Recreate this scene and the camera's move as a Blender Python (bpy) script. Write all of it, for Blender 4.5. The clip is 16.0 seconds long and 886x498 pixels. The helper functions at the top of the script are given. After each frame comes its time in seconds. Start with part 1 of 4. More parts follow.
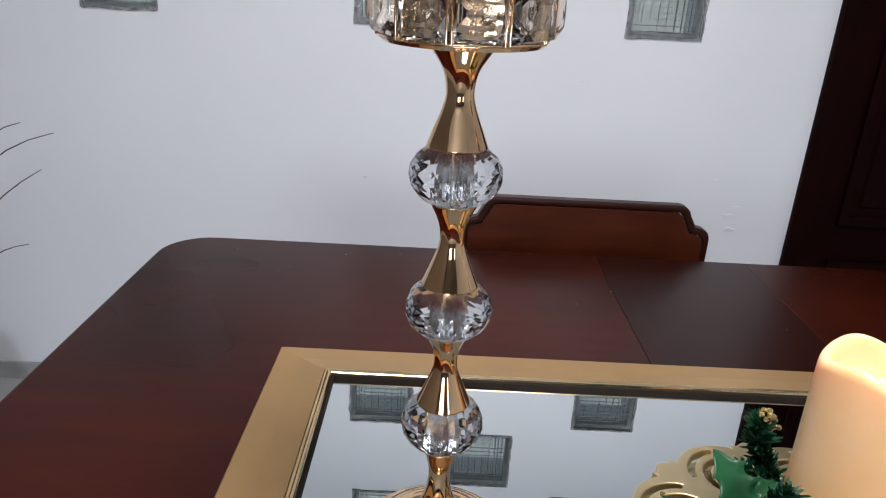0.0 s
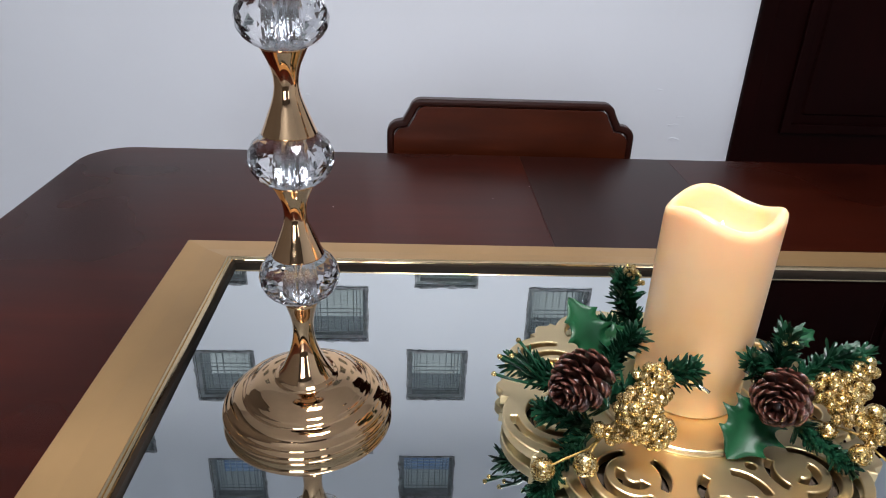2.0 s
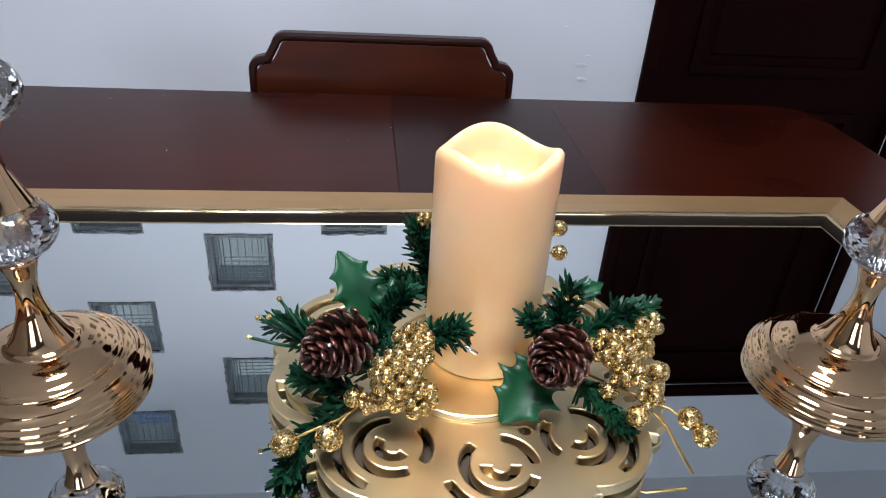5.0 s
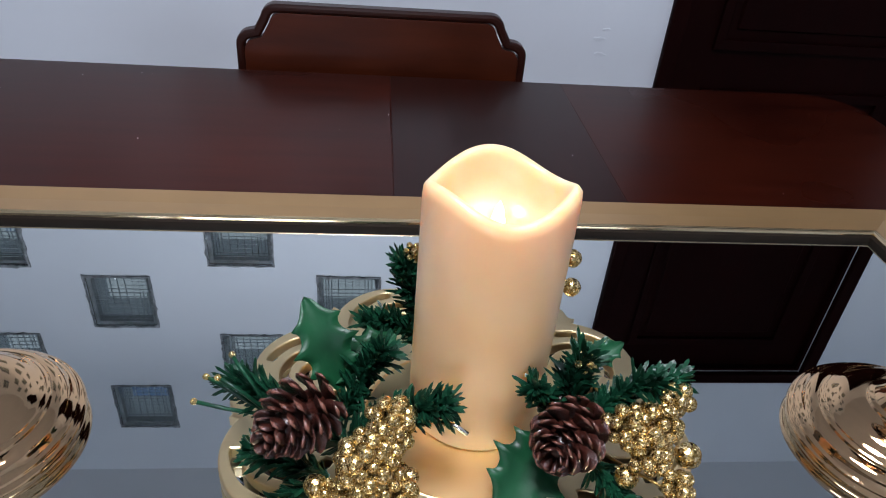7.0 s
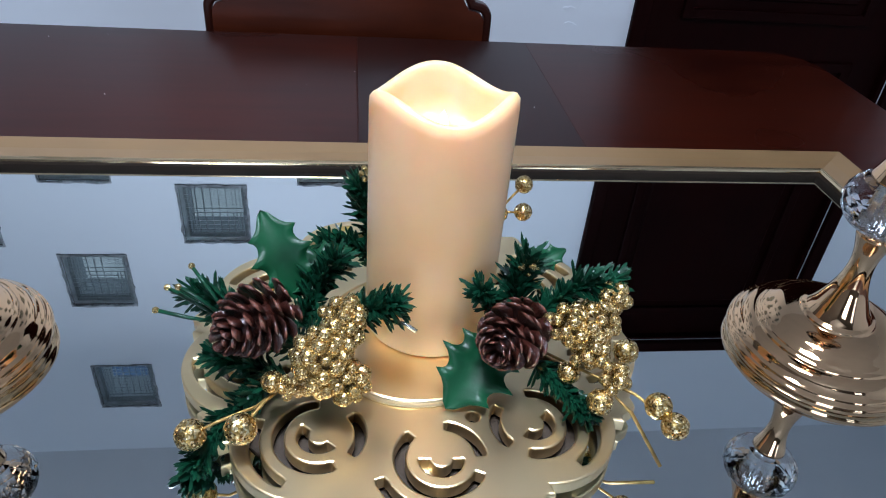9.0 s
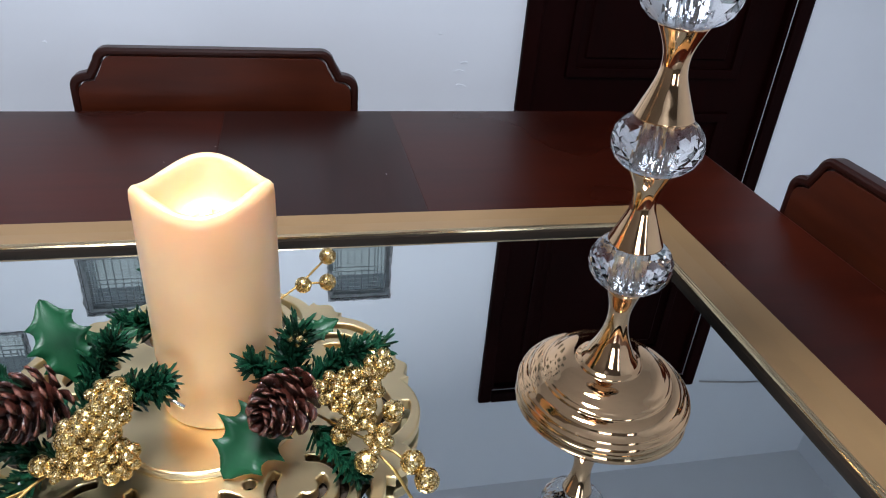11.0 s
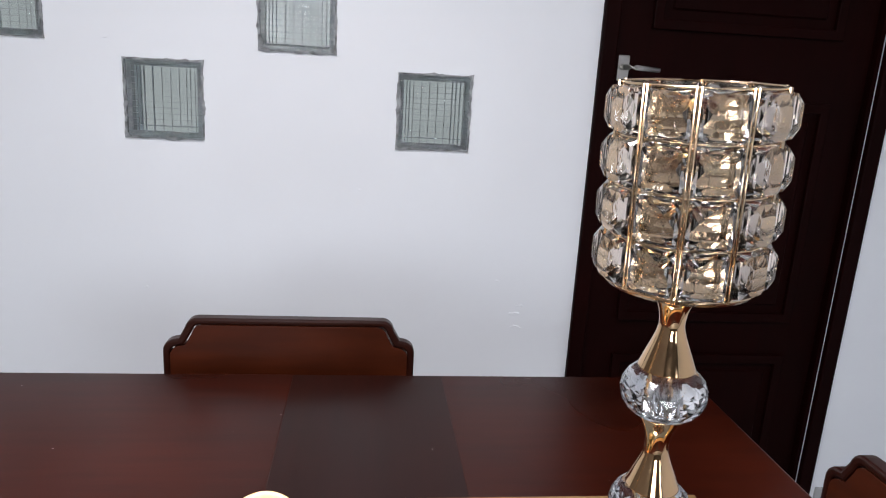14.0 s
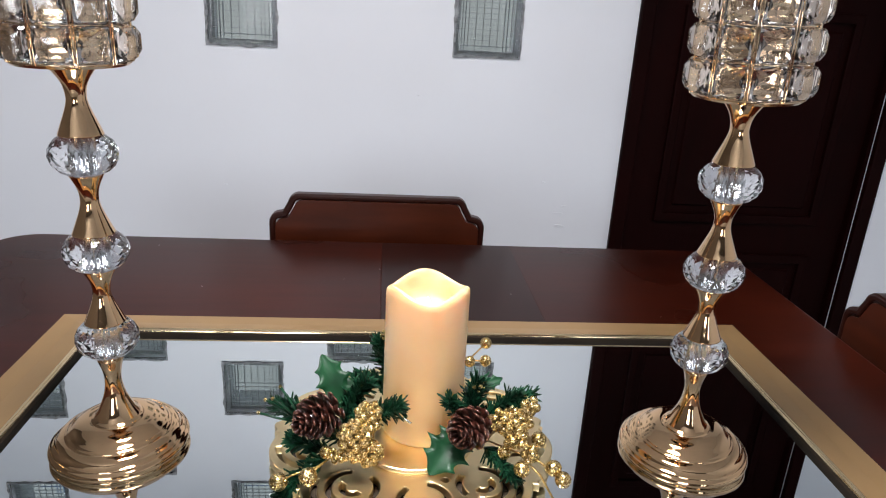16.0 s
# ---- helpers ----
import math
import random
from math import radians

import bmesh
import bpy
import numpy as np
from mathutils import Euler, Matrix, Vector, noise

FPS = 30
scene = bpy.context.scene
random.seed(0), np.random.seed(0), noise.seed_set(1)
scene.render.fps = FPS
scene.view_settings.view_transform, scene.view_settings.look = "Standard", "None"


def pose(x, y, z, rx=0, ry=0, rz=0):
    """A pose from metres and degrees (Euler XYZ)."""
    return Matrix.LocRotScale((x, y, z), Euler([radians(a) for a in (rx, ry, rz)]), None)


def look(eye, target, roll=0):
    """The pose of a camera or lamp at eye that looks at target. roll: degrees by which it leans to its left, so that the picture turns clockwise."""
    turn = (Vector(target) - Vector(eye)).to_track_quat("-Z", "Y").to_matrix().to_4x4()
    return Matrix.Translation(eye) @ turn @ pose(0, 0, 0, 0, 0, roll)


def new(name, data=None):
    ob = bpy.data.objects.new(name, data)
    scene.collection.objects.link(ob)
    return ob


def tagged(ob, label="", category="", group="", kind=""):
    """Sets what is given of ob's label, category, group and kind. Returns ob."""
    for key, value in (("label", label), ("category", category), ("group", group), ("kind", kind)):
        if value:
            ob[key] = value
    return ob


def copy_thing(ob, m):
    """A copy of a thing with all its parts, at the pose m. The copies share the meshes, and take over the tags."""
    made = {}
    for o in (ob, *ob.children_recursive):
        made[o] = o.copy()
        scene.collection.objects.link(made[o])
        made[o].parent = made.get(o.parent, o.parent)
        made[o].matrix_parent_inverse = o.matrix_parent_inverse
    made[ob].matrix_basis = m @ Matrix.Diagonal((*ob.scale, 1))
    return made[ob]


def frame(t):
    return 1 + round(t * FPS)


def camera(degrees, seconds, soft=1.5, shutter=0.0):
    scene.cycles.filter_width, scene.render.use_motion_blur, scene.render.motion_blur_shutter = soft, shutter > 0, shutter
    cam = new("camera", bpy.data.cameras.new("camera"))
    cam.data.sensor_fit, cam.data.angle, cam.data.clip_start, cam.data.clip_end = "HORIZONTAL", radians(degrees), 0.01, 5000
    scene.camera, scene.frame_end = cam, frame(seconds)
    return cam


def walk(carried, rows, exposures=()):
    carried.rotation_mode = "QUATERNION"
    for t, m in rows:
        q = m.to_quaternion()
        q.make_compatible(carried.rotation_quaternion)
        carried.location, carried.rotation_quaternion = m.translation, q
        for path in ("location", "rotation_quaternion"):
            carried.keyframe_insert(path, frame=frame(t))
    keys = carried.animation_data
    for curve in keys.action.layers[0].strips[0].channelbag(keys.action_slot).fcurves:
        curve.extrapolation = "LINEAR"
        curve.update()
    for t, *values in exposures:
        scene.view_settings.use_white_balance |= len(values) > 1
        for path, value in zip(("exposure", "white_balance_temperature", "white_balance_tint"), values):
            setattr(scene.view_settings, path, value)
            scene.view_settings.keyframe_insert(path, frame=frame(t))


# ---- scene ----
cam = camera(64.6, 16.0, soft=1.1)
PATH = [
    (0, (0.252, 0.173, 1.190), (0.276, 2.036, 0.463), 3.1),
    (0.5, (0.270, 0.154, 1.179), (0.264, 1.991, 0.387), 2.6),
    (1, (0.290, 0.138, 1.167), (0.280, 1.949, 0.320), 2.6),
    (1.5, (0.313, 0.137, 1.152), (0.351, 1.938, 0.284), 2.5),
    (2, (0.343, 0.139, 1.145), (0.431, 1.929, 0.257), 2.3),
    (2.5, (0.378, 0.138, 1.139), (0.512, 1.914, 0.230), 2.1),
    (3, (0.409, 0.137, 1.127), (0.603, 1.900, 0.203), 2.4),
    (3.5, (0.439, 0.138, 1.121), (0.665, 1.884, 0.171), 2.7),
    (4, (0.457, 0.143, 1.117), (0.698, 1.875, 0.147), 3.3),
    (4.5, (0.469, 0.158, 1.119), (0.727, 1.879, 0.134), 4.5),
    (5, (0.480, 0.183, 1.128), (0.706, 1.888, 0.107), 4.0),
    (5.2, (0.483, 0.195, 1.129), (0.714, 1.896, 0.101), 4.3),
    (7.3, (0.506, 0.288, 1.125), (0.704, 1.929, 0.000), 5.0),
    (7.5, (0.510, 0.291, 1.123), (0.700, 1.930, -0.010), 4.7),
    (8, (0.512, 0.275, 1.118), (0.710, 1.913, -0.011), 5.1),
    (8.2, (0.513, 0.269, 1.114), (0.711, 1.899, -0.029), 5.1),
    (10.3, (0.572, 0.198, 1.099), (0.937, 1.812, -0.025), 4.7),
    (10.5, (0.591, 0.200, 1.108), (0.955, 1.819, -0.010), 4.4),
    (11, (0.619, 0.199, 1.140), (1.031, 1.880, 0.138), 4.6),
    (11.5, (0.632, 0.195, 1.175), (1.054, 1.945, 0.303), 4.4),
    (12, (0.641, 0.193, 1.209), (1.055, 1.995, 0.446), 4.0),
    (12.5, (0.644, 0.189, 1.234), (1.036, 2.029, 0.556), 3.4),
    (13, (0.647, 0.181, 1.264), (1.027, 2.064, 0.705), 3.4),
    (13.5, (0.641, 0.166, 1.289), (0.967, 2.082, 0.822), 3.2),
    (14, (0.634, 0.153, 1.277), (0.861, 2.078, 0.783), 3.3),
    (14.5, (0.604, 0.133, 1.270), (0.792, 2.056, 0.765), 3.4),
    (15, (0.566, 0.083, 1.252), (0.766, 1.990, 0.685), 3.2),
    (15.5, (0.537, 0.006, 1.236), (0.733, 1.894, 0.615), 3.1),
    (16, (0.519, -0.038, 1.223), (0.697, 1.836, 0.549), 3.3),
]
EXPOSURES = [(0.0, -0.12, 6500, 14), (1.5, -0.12, 6400, 14), (3.5, -0.18, 6200, 14), (5.0, -0.18, 6000, 14), (7.3, -0.42, 5850, 14), (7.6, -0.36, 5850, 14), (8.0, -0.22, 5700, 12),
             (10.3, -0.44, 5250, 10), (10.7, -0.28, 5600, 12), (11.3, 0.04, 6150, 12), (12.5, 0.0, 6400, 12), (13.0, -0.04, 6450, 12), (14.0, 0.06, 6500, 14), (16.0, -0.03, 6550, 14)]
walk(cam, [(t, look(eye, target, roll)) for t, eye, target, roll in PATH], EXPOSURES)

# ---- world and light ----
FLOOR, CEIL = -0.04, 2.64
WALL_Y, NEAR_Y, LEFT_X, RIGHT_X = 2.054, -3.6, -1.9, 2.76
TABLE_Z, MIRROR_Z = 0.762, 0.781

world = bpy.data.worlds.new("world")
scene.world = world
world.use_nodes = True
sky = world.node_tree.nodes.new("ShaderNodeTexSky")
sky.sky_type, sky.sun_disc = "NISHITA", False
sky.sun_elevation, sky.sun_rotation = radians(40), radians(200)
world.node_tree.links.new(sky.outputs[0], world.node_tree.nodes["Background"].inputs[0])
world.node_tree.nodes["Background"].inputs[1].default_value = 0.1


def area_lamp(name, m, sx, sy, watts, colour):
    data = bpy.data.lights.new(name, "AREA")
    data.shape, data.size, data.size_y, data.energy, data.color = "RECTANGLE", sx, sy, watts, colour
    ob = new(name, data)
    ob.matrix_world = m
    return ob


# daylight through the window behind, and overhead light from an added, unseen lamp
area_lamp("window_daylight", look((2.12, NEAR_Y - 0.12, 1.40), (2.12, 1.0, 1.40)), 0.66, 1.4, 13, (0.86, 0.93, 1.0))
area_lamp("window_daylight", look((-0.35, NEAR_Y - 0.12, 1.45), (-0.35, 1.0, 1.45)), 1.3, 1.3, 66, (0.86, 0.93, 1.0))
area_lamp("added_overhead_light", look((0.44, 0.34, 2.175), (0.44, 0.34, 0)), 0.34, 0.34, 50, (0.98, 0.97, 0.97))
flame = bpy.data.lights.new("candle_glow", "POINT")
flame.energy, flame.color, flame.shadow_soft_size = 0.0018, (1.0, 0.93, 0.90), 0.006
new("candle_glow", flame).location = (0.567, 0.595, 0.936)


# ---- materials ----
def material(name):
    m = bpy.data.materials.new(name)
    m.use_nodes = True
    return m, m.node_tree, m.node_tree.nodes["Principled BSDF"]


def tex_noise(nt, scale, detail=6, stretch=(1, 1, 1), space="Object"):
    tc = nt.nodes.new("ShaderNodeTexCoord")
    mp = nt.nodes.new("ShaderNodeMapping")
    mp.inputs["Scale"].default_value = stretch
    no = nt.nodes.new("ShaderNodeTexNoise")
    no.inputs["Scale"].default_value, no.inputs["Detail"].default_value = scale, detail
    nt.links.new(tc.outputs[space], mp.inputs[0])
    nt.links.new(mp.outputs[0], no.inputs[0])
    return no


def ramp(nt, source, stops):
    r = nt.nodes.new("ShaderNodeValToRGB")
    el = r.color_ramp.elements
    el[0].position, el[0].color = stops[0][0], (*stops[0][1], 1)
    el[1].position, el[1].color = stops[-1][0], (*stops[-1][1], 1)
    for p, c in stops[1:-1]:
        e = el.new(p)
        e.color = (*c, 1)
    nt.links.new(source, r.inputs[0])
    return r


def bump(nt, bsdf, source, strength, distance):
    b = nt.nodes.new("ShaderNodeBump")
    b.inputs["Strength"].default_value, b.inputs["Distance"].default_value = strength, distance
    nt.links.new(source, b.inputs["Height"])
    nt.links.new(b.outputs[0], bsdf.inputs["Normal"])


def rough_range(nt, bsdf, source, low, high):
    mr = nt.nodes.new("ShaderNodeMapRange")
    mr.inputs["To Min"].default_value, mr.inputs["To Max"].default_value = low, high
    nt.links.new(source, mr.inputs[0])
    nt.links.new(mr.outputs[0], bsdf.inputs["Roughness"])


def plain(name, colour, rough=0.5, metal=0.0, vary=0.12, scale=40, grain=0.15, depth=0.0005, stretch=(1, 1, 1)):
    """A surface with cloudy colour at one scale and fine relief at another."""
    m, nt, b = material(name)
    big = tex_noise(nt, scale, 5, stretch)
    lo, hi = [c * (1 - vary) for c in colour], [min(1, c * (1 + vary)) for c in colour]
    r = ramp(nt, big.outputs[0], [(0.3, lo), (0.7, hi)])
    nt.links.new(r.outputs[0], b.inputs["Base Color"])
    b.inputs["Metallic"].default_value = metal
    rough_range(nt, b, big.outputs[0], rough * 0.85, min(1, rough * 1.15))
    if grain:
        bump(nt, b, tex_noise(nt, scale * 12, 3, stretch).outputs[0], grain, depth)
    return m


def wood(name, dark, light, stretch, rough=0.25, coat=0.4, scale=9, spec=0.5):
    m, nt, b = material(name)
    b.inputs["Specular IOR Level"].default_value = spec
    grain = tex_noise(nt, scale, 9, stretch)
    cloud = tex_noise(nt, 2.6, 3)
    mix = nt.nodes.new("ShaderNodeMix")
    mix.data_type = "FLOAT"
    mix.inputs[0].default_value = 0.68
    nt.links.new(grain.outputs[0], mix.inputs[2])
    nt.links.new(cloud.outputs[0], mix.inputs[3])
    r = ramp(nt, mix.outputs[0], [(0.3, dark), (0.5, [(a + c) / 2 for a, c in zip(dark, light)]), (0.7, light)])
    nt.links.new(r.outputs[0], b.inputs["Base Color"])
    rough_range(nt, b, cloud.outputs[0], rough * 0.8, rough * 1.35)
    b.inputs["Coat Weight"].default_value, b.inputs["Coat Roughness"].default_value = coat, 0.22
    bump(nt, b, grain.outputs[0], 0.06, 0.0006)
    return m


def glass(name, colour, rough=0.0, ior=1.5):
    m, nt, b = material(name)
    b.inputs["Base Color"].default_value = (*colour, 1)
    b.inputs["Transmission Weight"].default_value, b.inputs["IOR"].default_value = 1, ior
    b.inputs["Roughness"].default_value = rough
    return m


M_WALL = plain("white_wall_paint", (0.745, 0.77, 0.81), 0.6, 0, 0.025, 1.6, 0.12, 0.0015)
# taupe holds the dimness of the unseen, less lit room walls
M_FAR = plain("dimmed_wall_paint", (0.17, 0.15, 0.135), 0.7, 0, 0.05, 2, 0.12, 0.0015)
M_CEIL = plain("ceiling_paint", (0.74, 0.75, 0.77), 0.8, 0, 0.03, 2)
M_FLOOR = plain("grey_floor_tile", (0.36, 0.37, 0.37), 0.35, 0, 0.2, 5)
M_SKIRT = plain("grey_skirting_tile", (0.34, 0.35, 0.35), 0.4, 0, 0.2, 12)
M_TABLE = wood("mahogany_table", (0.0085, 0.0012, 0.0005), (0.041, 0.0060, 0.0020), (0.6, 6, 6), 0.27, 0.0, spec=0.21)
M_LEAF = wood("dark_mahogany_leaf", (0.0070, 0.0014, 0.0008), (0.020, 0.0038, 0.0021), (6, 0.6, 6), 0.27, 0.0, spec=0.21)
M_CHAIR = wood("mahogany_chair", (0.008, 0.0014, 0.0006), (0.058, 0.0115, 0.0036), (1, 5, 6), 0.3, 0.1, spec=0.25)
M_CHAIR_EDGE = wood("dark_chair_edge", (0.007, 0.0015, 0.001), (0.022, 0.0050, 0.0027), (1, 5, 6), 0.28, 0.05, spec=0.25)
M_DOOR = wood("dark_mahogany_door", (0.0038, 0.0004, 0.0003), (0.0105, 0.0009, 0.0007), (6, 6, 0.6), 0.5, 0.0, spec=0.05)
M_BAND = plain("satin_gold_frame", (0.46, 0.285, 0.125), 0.42, 0.75, 0.06, 14, 0.12, 0.0003)
M_POLISH = plain("polished_gold_moulding", (0.90, 0.70, 0.42), 0.13, 1, 0.06, 30, 0.03, 0.0002)
M_GAP = plain("dark_rebate", (0.012, 0.008, 0.005), 0.7)
M_STICK = plain("polished_rose_gold", (0.84, 0.55, 0.31), 0.055, 1, 0.05, 25, 0.02, 0.0001)
M_CUPGOLD = plain("gold_wire", (0.86, 0.66, 0.45), 0.16, 1, 0.06, 40, 0.03, 0.0002)
M_LINER = plain("ribbed_rose_gold", (0.95, 0.77, 0.57), 0.13, 1, 0.12, 30, 0.25, 0.002)
M_TRAY = plain("matte_gold_casting", (0.92, 0.73, 0.42), 0.30, 1, 0.06, 18, 0.08, 0.0003)
# dark brown that stands in for the shade inside the tray slots
M_SLOT_SHADE = plain("dark_slot_shade", (0.030, 0.018, 0.008), 0.7, 0, 0.3, 60, 0.4, 0.0005)
M_BERRY, _nt, _b = material("gold_glitter")
_vo = _nt.nodes.new("ShaderNodeTexVoronoi")
_vo.inputs["Scale"].default_value = 7.0
_tc = _nt.nodes.new("ShaderNodeTexCoord")
_nt.links.new(_tc.outputs["Object"], _vo.inputs["Vector"])
_sep = _nt.nodes.new("ShaderNodeSeparateColor")
_nt.links.new(_vo.outputs["Color"], _sep.inputs[0])
_r = ramp(_nt, _sep.outputs[0], [(0.1, (0.30, 0.19, 0.05)), (0.6, (0.64, 0.45, 0.17)), (0.95, (1.0, 0.86, 0.52))])
_nt.links.new(_r.outputs[0], _b.inputs["Base Color"])
_b.inputs["Metallic"].default_value = 1
rough_range(_nt, _b, _sep.outputs[1], 0.12, 0.42)
bump(_nt, _b, _sep.outputs[2], 0.55, 0.12)
M_CONE = plain("pinecone_brown", (0.030, 0.0075, 0.0045), 0.28, 0, 0.45, 60, 0.4, 0.0006)
M_CONE_TIP = plain("frosted_scale_edge", (0.105, 0.040, 0.027), 0.22, 0, 0.4, 90)
M_NEEDLE = plain("artificial_needle_green", (0.0045, 0.030, 0.014), 0.33, 0, 0.75, 70, 0.2)
M_HOLLY = plain("holly_leaf_green", (0.005, 0.042, 0.015), 0.42, 0, 0.4, 40, 0.12, 0.0008)
M_GAP.node_tree.nodes["Principled BSDF"].inputs["Specular IOR Level"].default_value = 0.08
for _m in (M_NEEDLE, M_HOLLY):
    _m.node_tree.nodes["Principled BSDF"].inputs["Specular IOR Level"].default_value = 0.25
M_TWIG = plain("gold_twig", (0.42, 0.28, 0.09), 0.4, 0.8, 0.3, 120, 0.5, 0.0006)
M_STEEL = plain("brushed_steel", (0.46, 0.44, 0.42), 0.34, 1, 0.1, 30)
M_SILVER = plain("bright_silver", (0.80, 0.81, 0.82), 0.18, 1, 0.05, 30)
M_BLACK = plain("black_glazed_pot", (0.012, 0.012, 0.013), 0.35, 0, 0.2, 20)
M_DRY = plain("dry_dark_twig", (0.030, 0.028, 0.026), 0.7, 0, 0.3, 60)
M_MORTAR = plain("grey_smeared_mortar", (0.24, 0.25, 0.26), 0.6, 0, 0.6, 60, 0.8, 0.003)
M_BEAD = glass("clear_crystal", (0.98, 0.985, 1.0), 0.0, 1.52)
M_CRYSTAL = glass("warm_clear_crystal", (1.0, 0.94, 0.89), 0.0, 1.52)
M_BLOCK = glass("greenish_glass_block", (0.90, 0.93, 0.925), 0.06, 1.17)
M_BLOCK.node_tree.nodes["Principled BSDF"].inputs["Specular IOR Level"].default_value = 0.12

M_RIM = plain("coated_glass_edge", (0.36, 0.38, 0.40), 0.25, 0, 0.25, 30, 0.3, 0.001)

# grey groove bottoms: the ribs' dark refraction lines put into colour
M_GROOVE = plain("darkened_pressed_groove", (0.20, 0.215, 0.22), 0.5, 0, 0.5, 90)

M_MIRROR, _nt, _b = material("mirror_glass")
_b.inputs["Base Color"].default_value = (0.81, 0.86, 0.87, 1)
_b.inputs["Metallic"].default_value, _b.inputs["Roughness"].default_value = 1, 0.008

M_WAX, _nt, _b = material("ivory_wax")
_no = tex_noise(_nt, 16, 4)
_r = ramp(_nt, _no.outputs[0], [(0.3, (0.75, 0.485, 0.248)), (0.7, (0.80, 0.555, 0.315))])
_nt.links.new(_r.outputs[0], _b.inputs["Base Color"])
_b.inputs["Subsurface Weight"].default_value = 1
_b.inputs["Subsurface Radius"].default_value = (1.0, 0.74, 0.42)
_b.inputs["Subsurface Scale"].default_value = 0.013
_b.inputs["Roughness"].default_value = 0.32
bump(_nt, _b, tex_noise(_nt, 90, 3).outputs[0], 0.05, 0.0005)


def glow(name, colour, strength):
    m, nt, b = material(name)
    b.inputs["Base Color"].default_value = (*colour, 1)
    b.inputs["Emission Color"].default_value = (*colour, 1)
    b.inputs["Emission Strength"].default_value = strength
    return m


M_FLAME = glow("led_flame", (1.0, 0.88, 0.74), 1.2)
M_OUTSIDE, _nt, _b = material("daylight_outside")
_r = ramp(_nt, tex_noise(_nt, 5.0, 2).outputs[0], [(0.34, (0.34, 0.37, 0.37)), (0.5, (0.39, 0.42, 0.42)), (0.66, (0.44, 0.47, 0.48))])
_nt.links.new(_r.outputs[0], _b.inputs["Emission Color"])
_b.inputs["Base Color"].default_value = (0.1, 0.1, 0.1, 1)
_b.inputs["Emission Strength"].default_value = 0.9
M_DOME = glow("lit_lamp_dome", (1.0, 0.95, 0.88), 5)


# ---- mesh helpers ----
def mesh_of(bm, name, mat, smooth=False):
    bmesh.ops.recalc_face_normals(bm, faces=bm.faces[:])
    me = bpy.data.meshes.new(name)
    bm.to_mesh(me)
    bm.free()
    for p in me.polygons:
        p.use_smooth = smooth
    for mm in (mat if isinstance(mat, (list, tuple)) else [mat]):
        me.materials.append(mm)
    return me


def part(name, bm, mat, parent=None, label="", smooth=False, m=None):
    me = bm if isinstance(bm, bpy.types.Mesh) else mesh_of(bm, name, mat, smooth)
    ob = new(name, me)
    if m is not None:
        ob.matrix_basis = m
    if parent:
        ob.parent = parent
    if label:
        ob["label"] = label
    return ob


def thing(name, m, label, category, group="", kind=""):
    ob = new(name)
    ob.empty_display_size = 0.02
    ob.matrix_basis = m
    return tagged(ob, label, category, group, kind)


def add_box(bm, c, s, bevel=0.0, segments=2):
    made = bmesh.ops.create_cube(bm, size=1, matrix=Matrix.Translation(c) @ Matrix.Diagonal((*s, 1)))
    if bevel:
        edges = list({e for v in made["verts"] for e in v.link_edges})
        bmesh.ops.bevel(bm, geom=edges, offset=bevel, segments=segments, profile=0.5, affect="EDGES")


def box(c, s, bevel=0.0, segments=2):
    bm = bmesh.new()
    add_box(bm, c, s, bevel, segments)
    return bm


def lathe(profile, seg=48, wave=None):
    """A turned body from (radius, height) pairs; radius 0 closes it."""
    bm = bmesh.new()
    rings = []
    for r, z in profile:
        if r <= 1e-6:
            rings.append([bm.verts.new((0, 0, z))])
        else:
            rings.append([bm.verts.new((r * math.cos(a), r * math.sin(a), z + (wave(a, r, z) if wave else 0)))
                          for a in (2 * math.pi * i / seg for i in range(seg))])
    for lo, hi in zip(rings, rings[1:]):
        for i in range(seg):
            j = (i + 1) % seg
            if len(lo) == 1 and len(hi) == 1:
                continue
            if len(lo) == 1:
                bm.faces.new((lo[0], hi[j], hi[i]))
            elif len(hi) == 1:
                bm.faces.new((lo[i], lo[j], hi[0]))
            else:
                bm.faces.new((lo[i], lo[j], hi[j], hi[i]))
    return bm


def smooth_profile(points, steps=6):
    """Catmull-Rom through (radius, height) pairs."""
    out = []
    p = [points[0], *points, points[-1]]
    for i in range(1, len(p) - 2):
        for k in range(steps):
            t = k / steps
            out.append(tuple(0.5 * (2 * p[i][c] + (p[i + 1][c] - p[i - 1][c]) * t
                                    + (2 * p[i - 1][c] - 5 * p[i][c] + 4 * p[i + 1][c] - p[i + 2][c]) * t * t
                                    + (3 * p[i][c] - p[i - 1][c] - 3 * p[i + 1][c] + p[i + 2][c]) * t ** 3) for c in (0, 1)))
    out.append(points[-1])
    return out


def tube(bm, pts, radii, seg=6):
    """A bent rod along points, with a radius at each."""
    pts = [Vector(p) for p in pts]
    rings = []
    for i, p in enumerate(pts):
        d = (pts[min(i + 1, len(pts) - 1)] - pts[max(i - 1, 0)]).normalized()
        a = d.orthogonal().normalized()
        b = d.cross(a)
        r = radii[i] if isinstance(radii, (list, tuple)) else radii
        rings.append([bm.verts.new(p + r * (math.cos(2 * math.pi * k / seg) * a + math.sin(2 * math.pi * k / seg) * b)) for k in range(seg)])
    for lo, hi in zip(rings, rings[1:]):
        for k in range(seg):
            bm.faces.new((lo[k], lo[(k + 1) % seg], hi[(k + 1) % seg], hi[k]))
    bm.faces.new(rings[0][::-1])
    bm.faces.new(rings[-1])


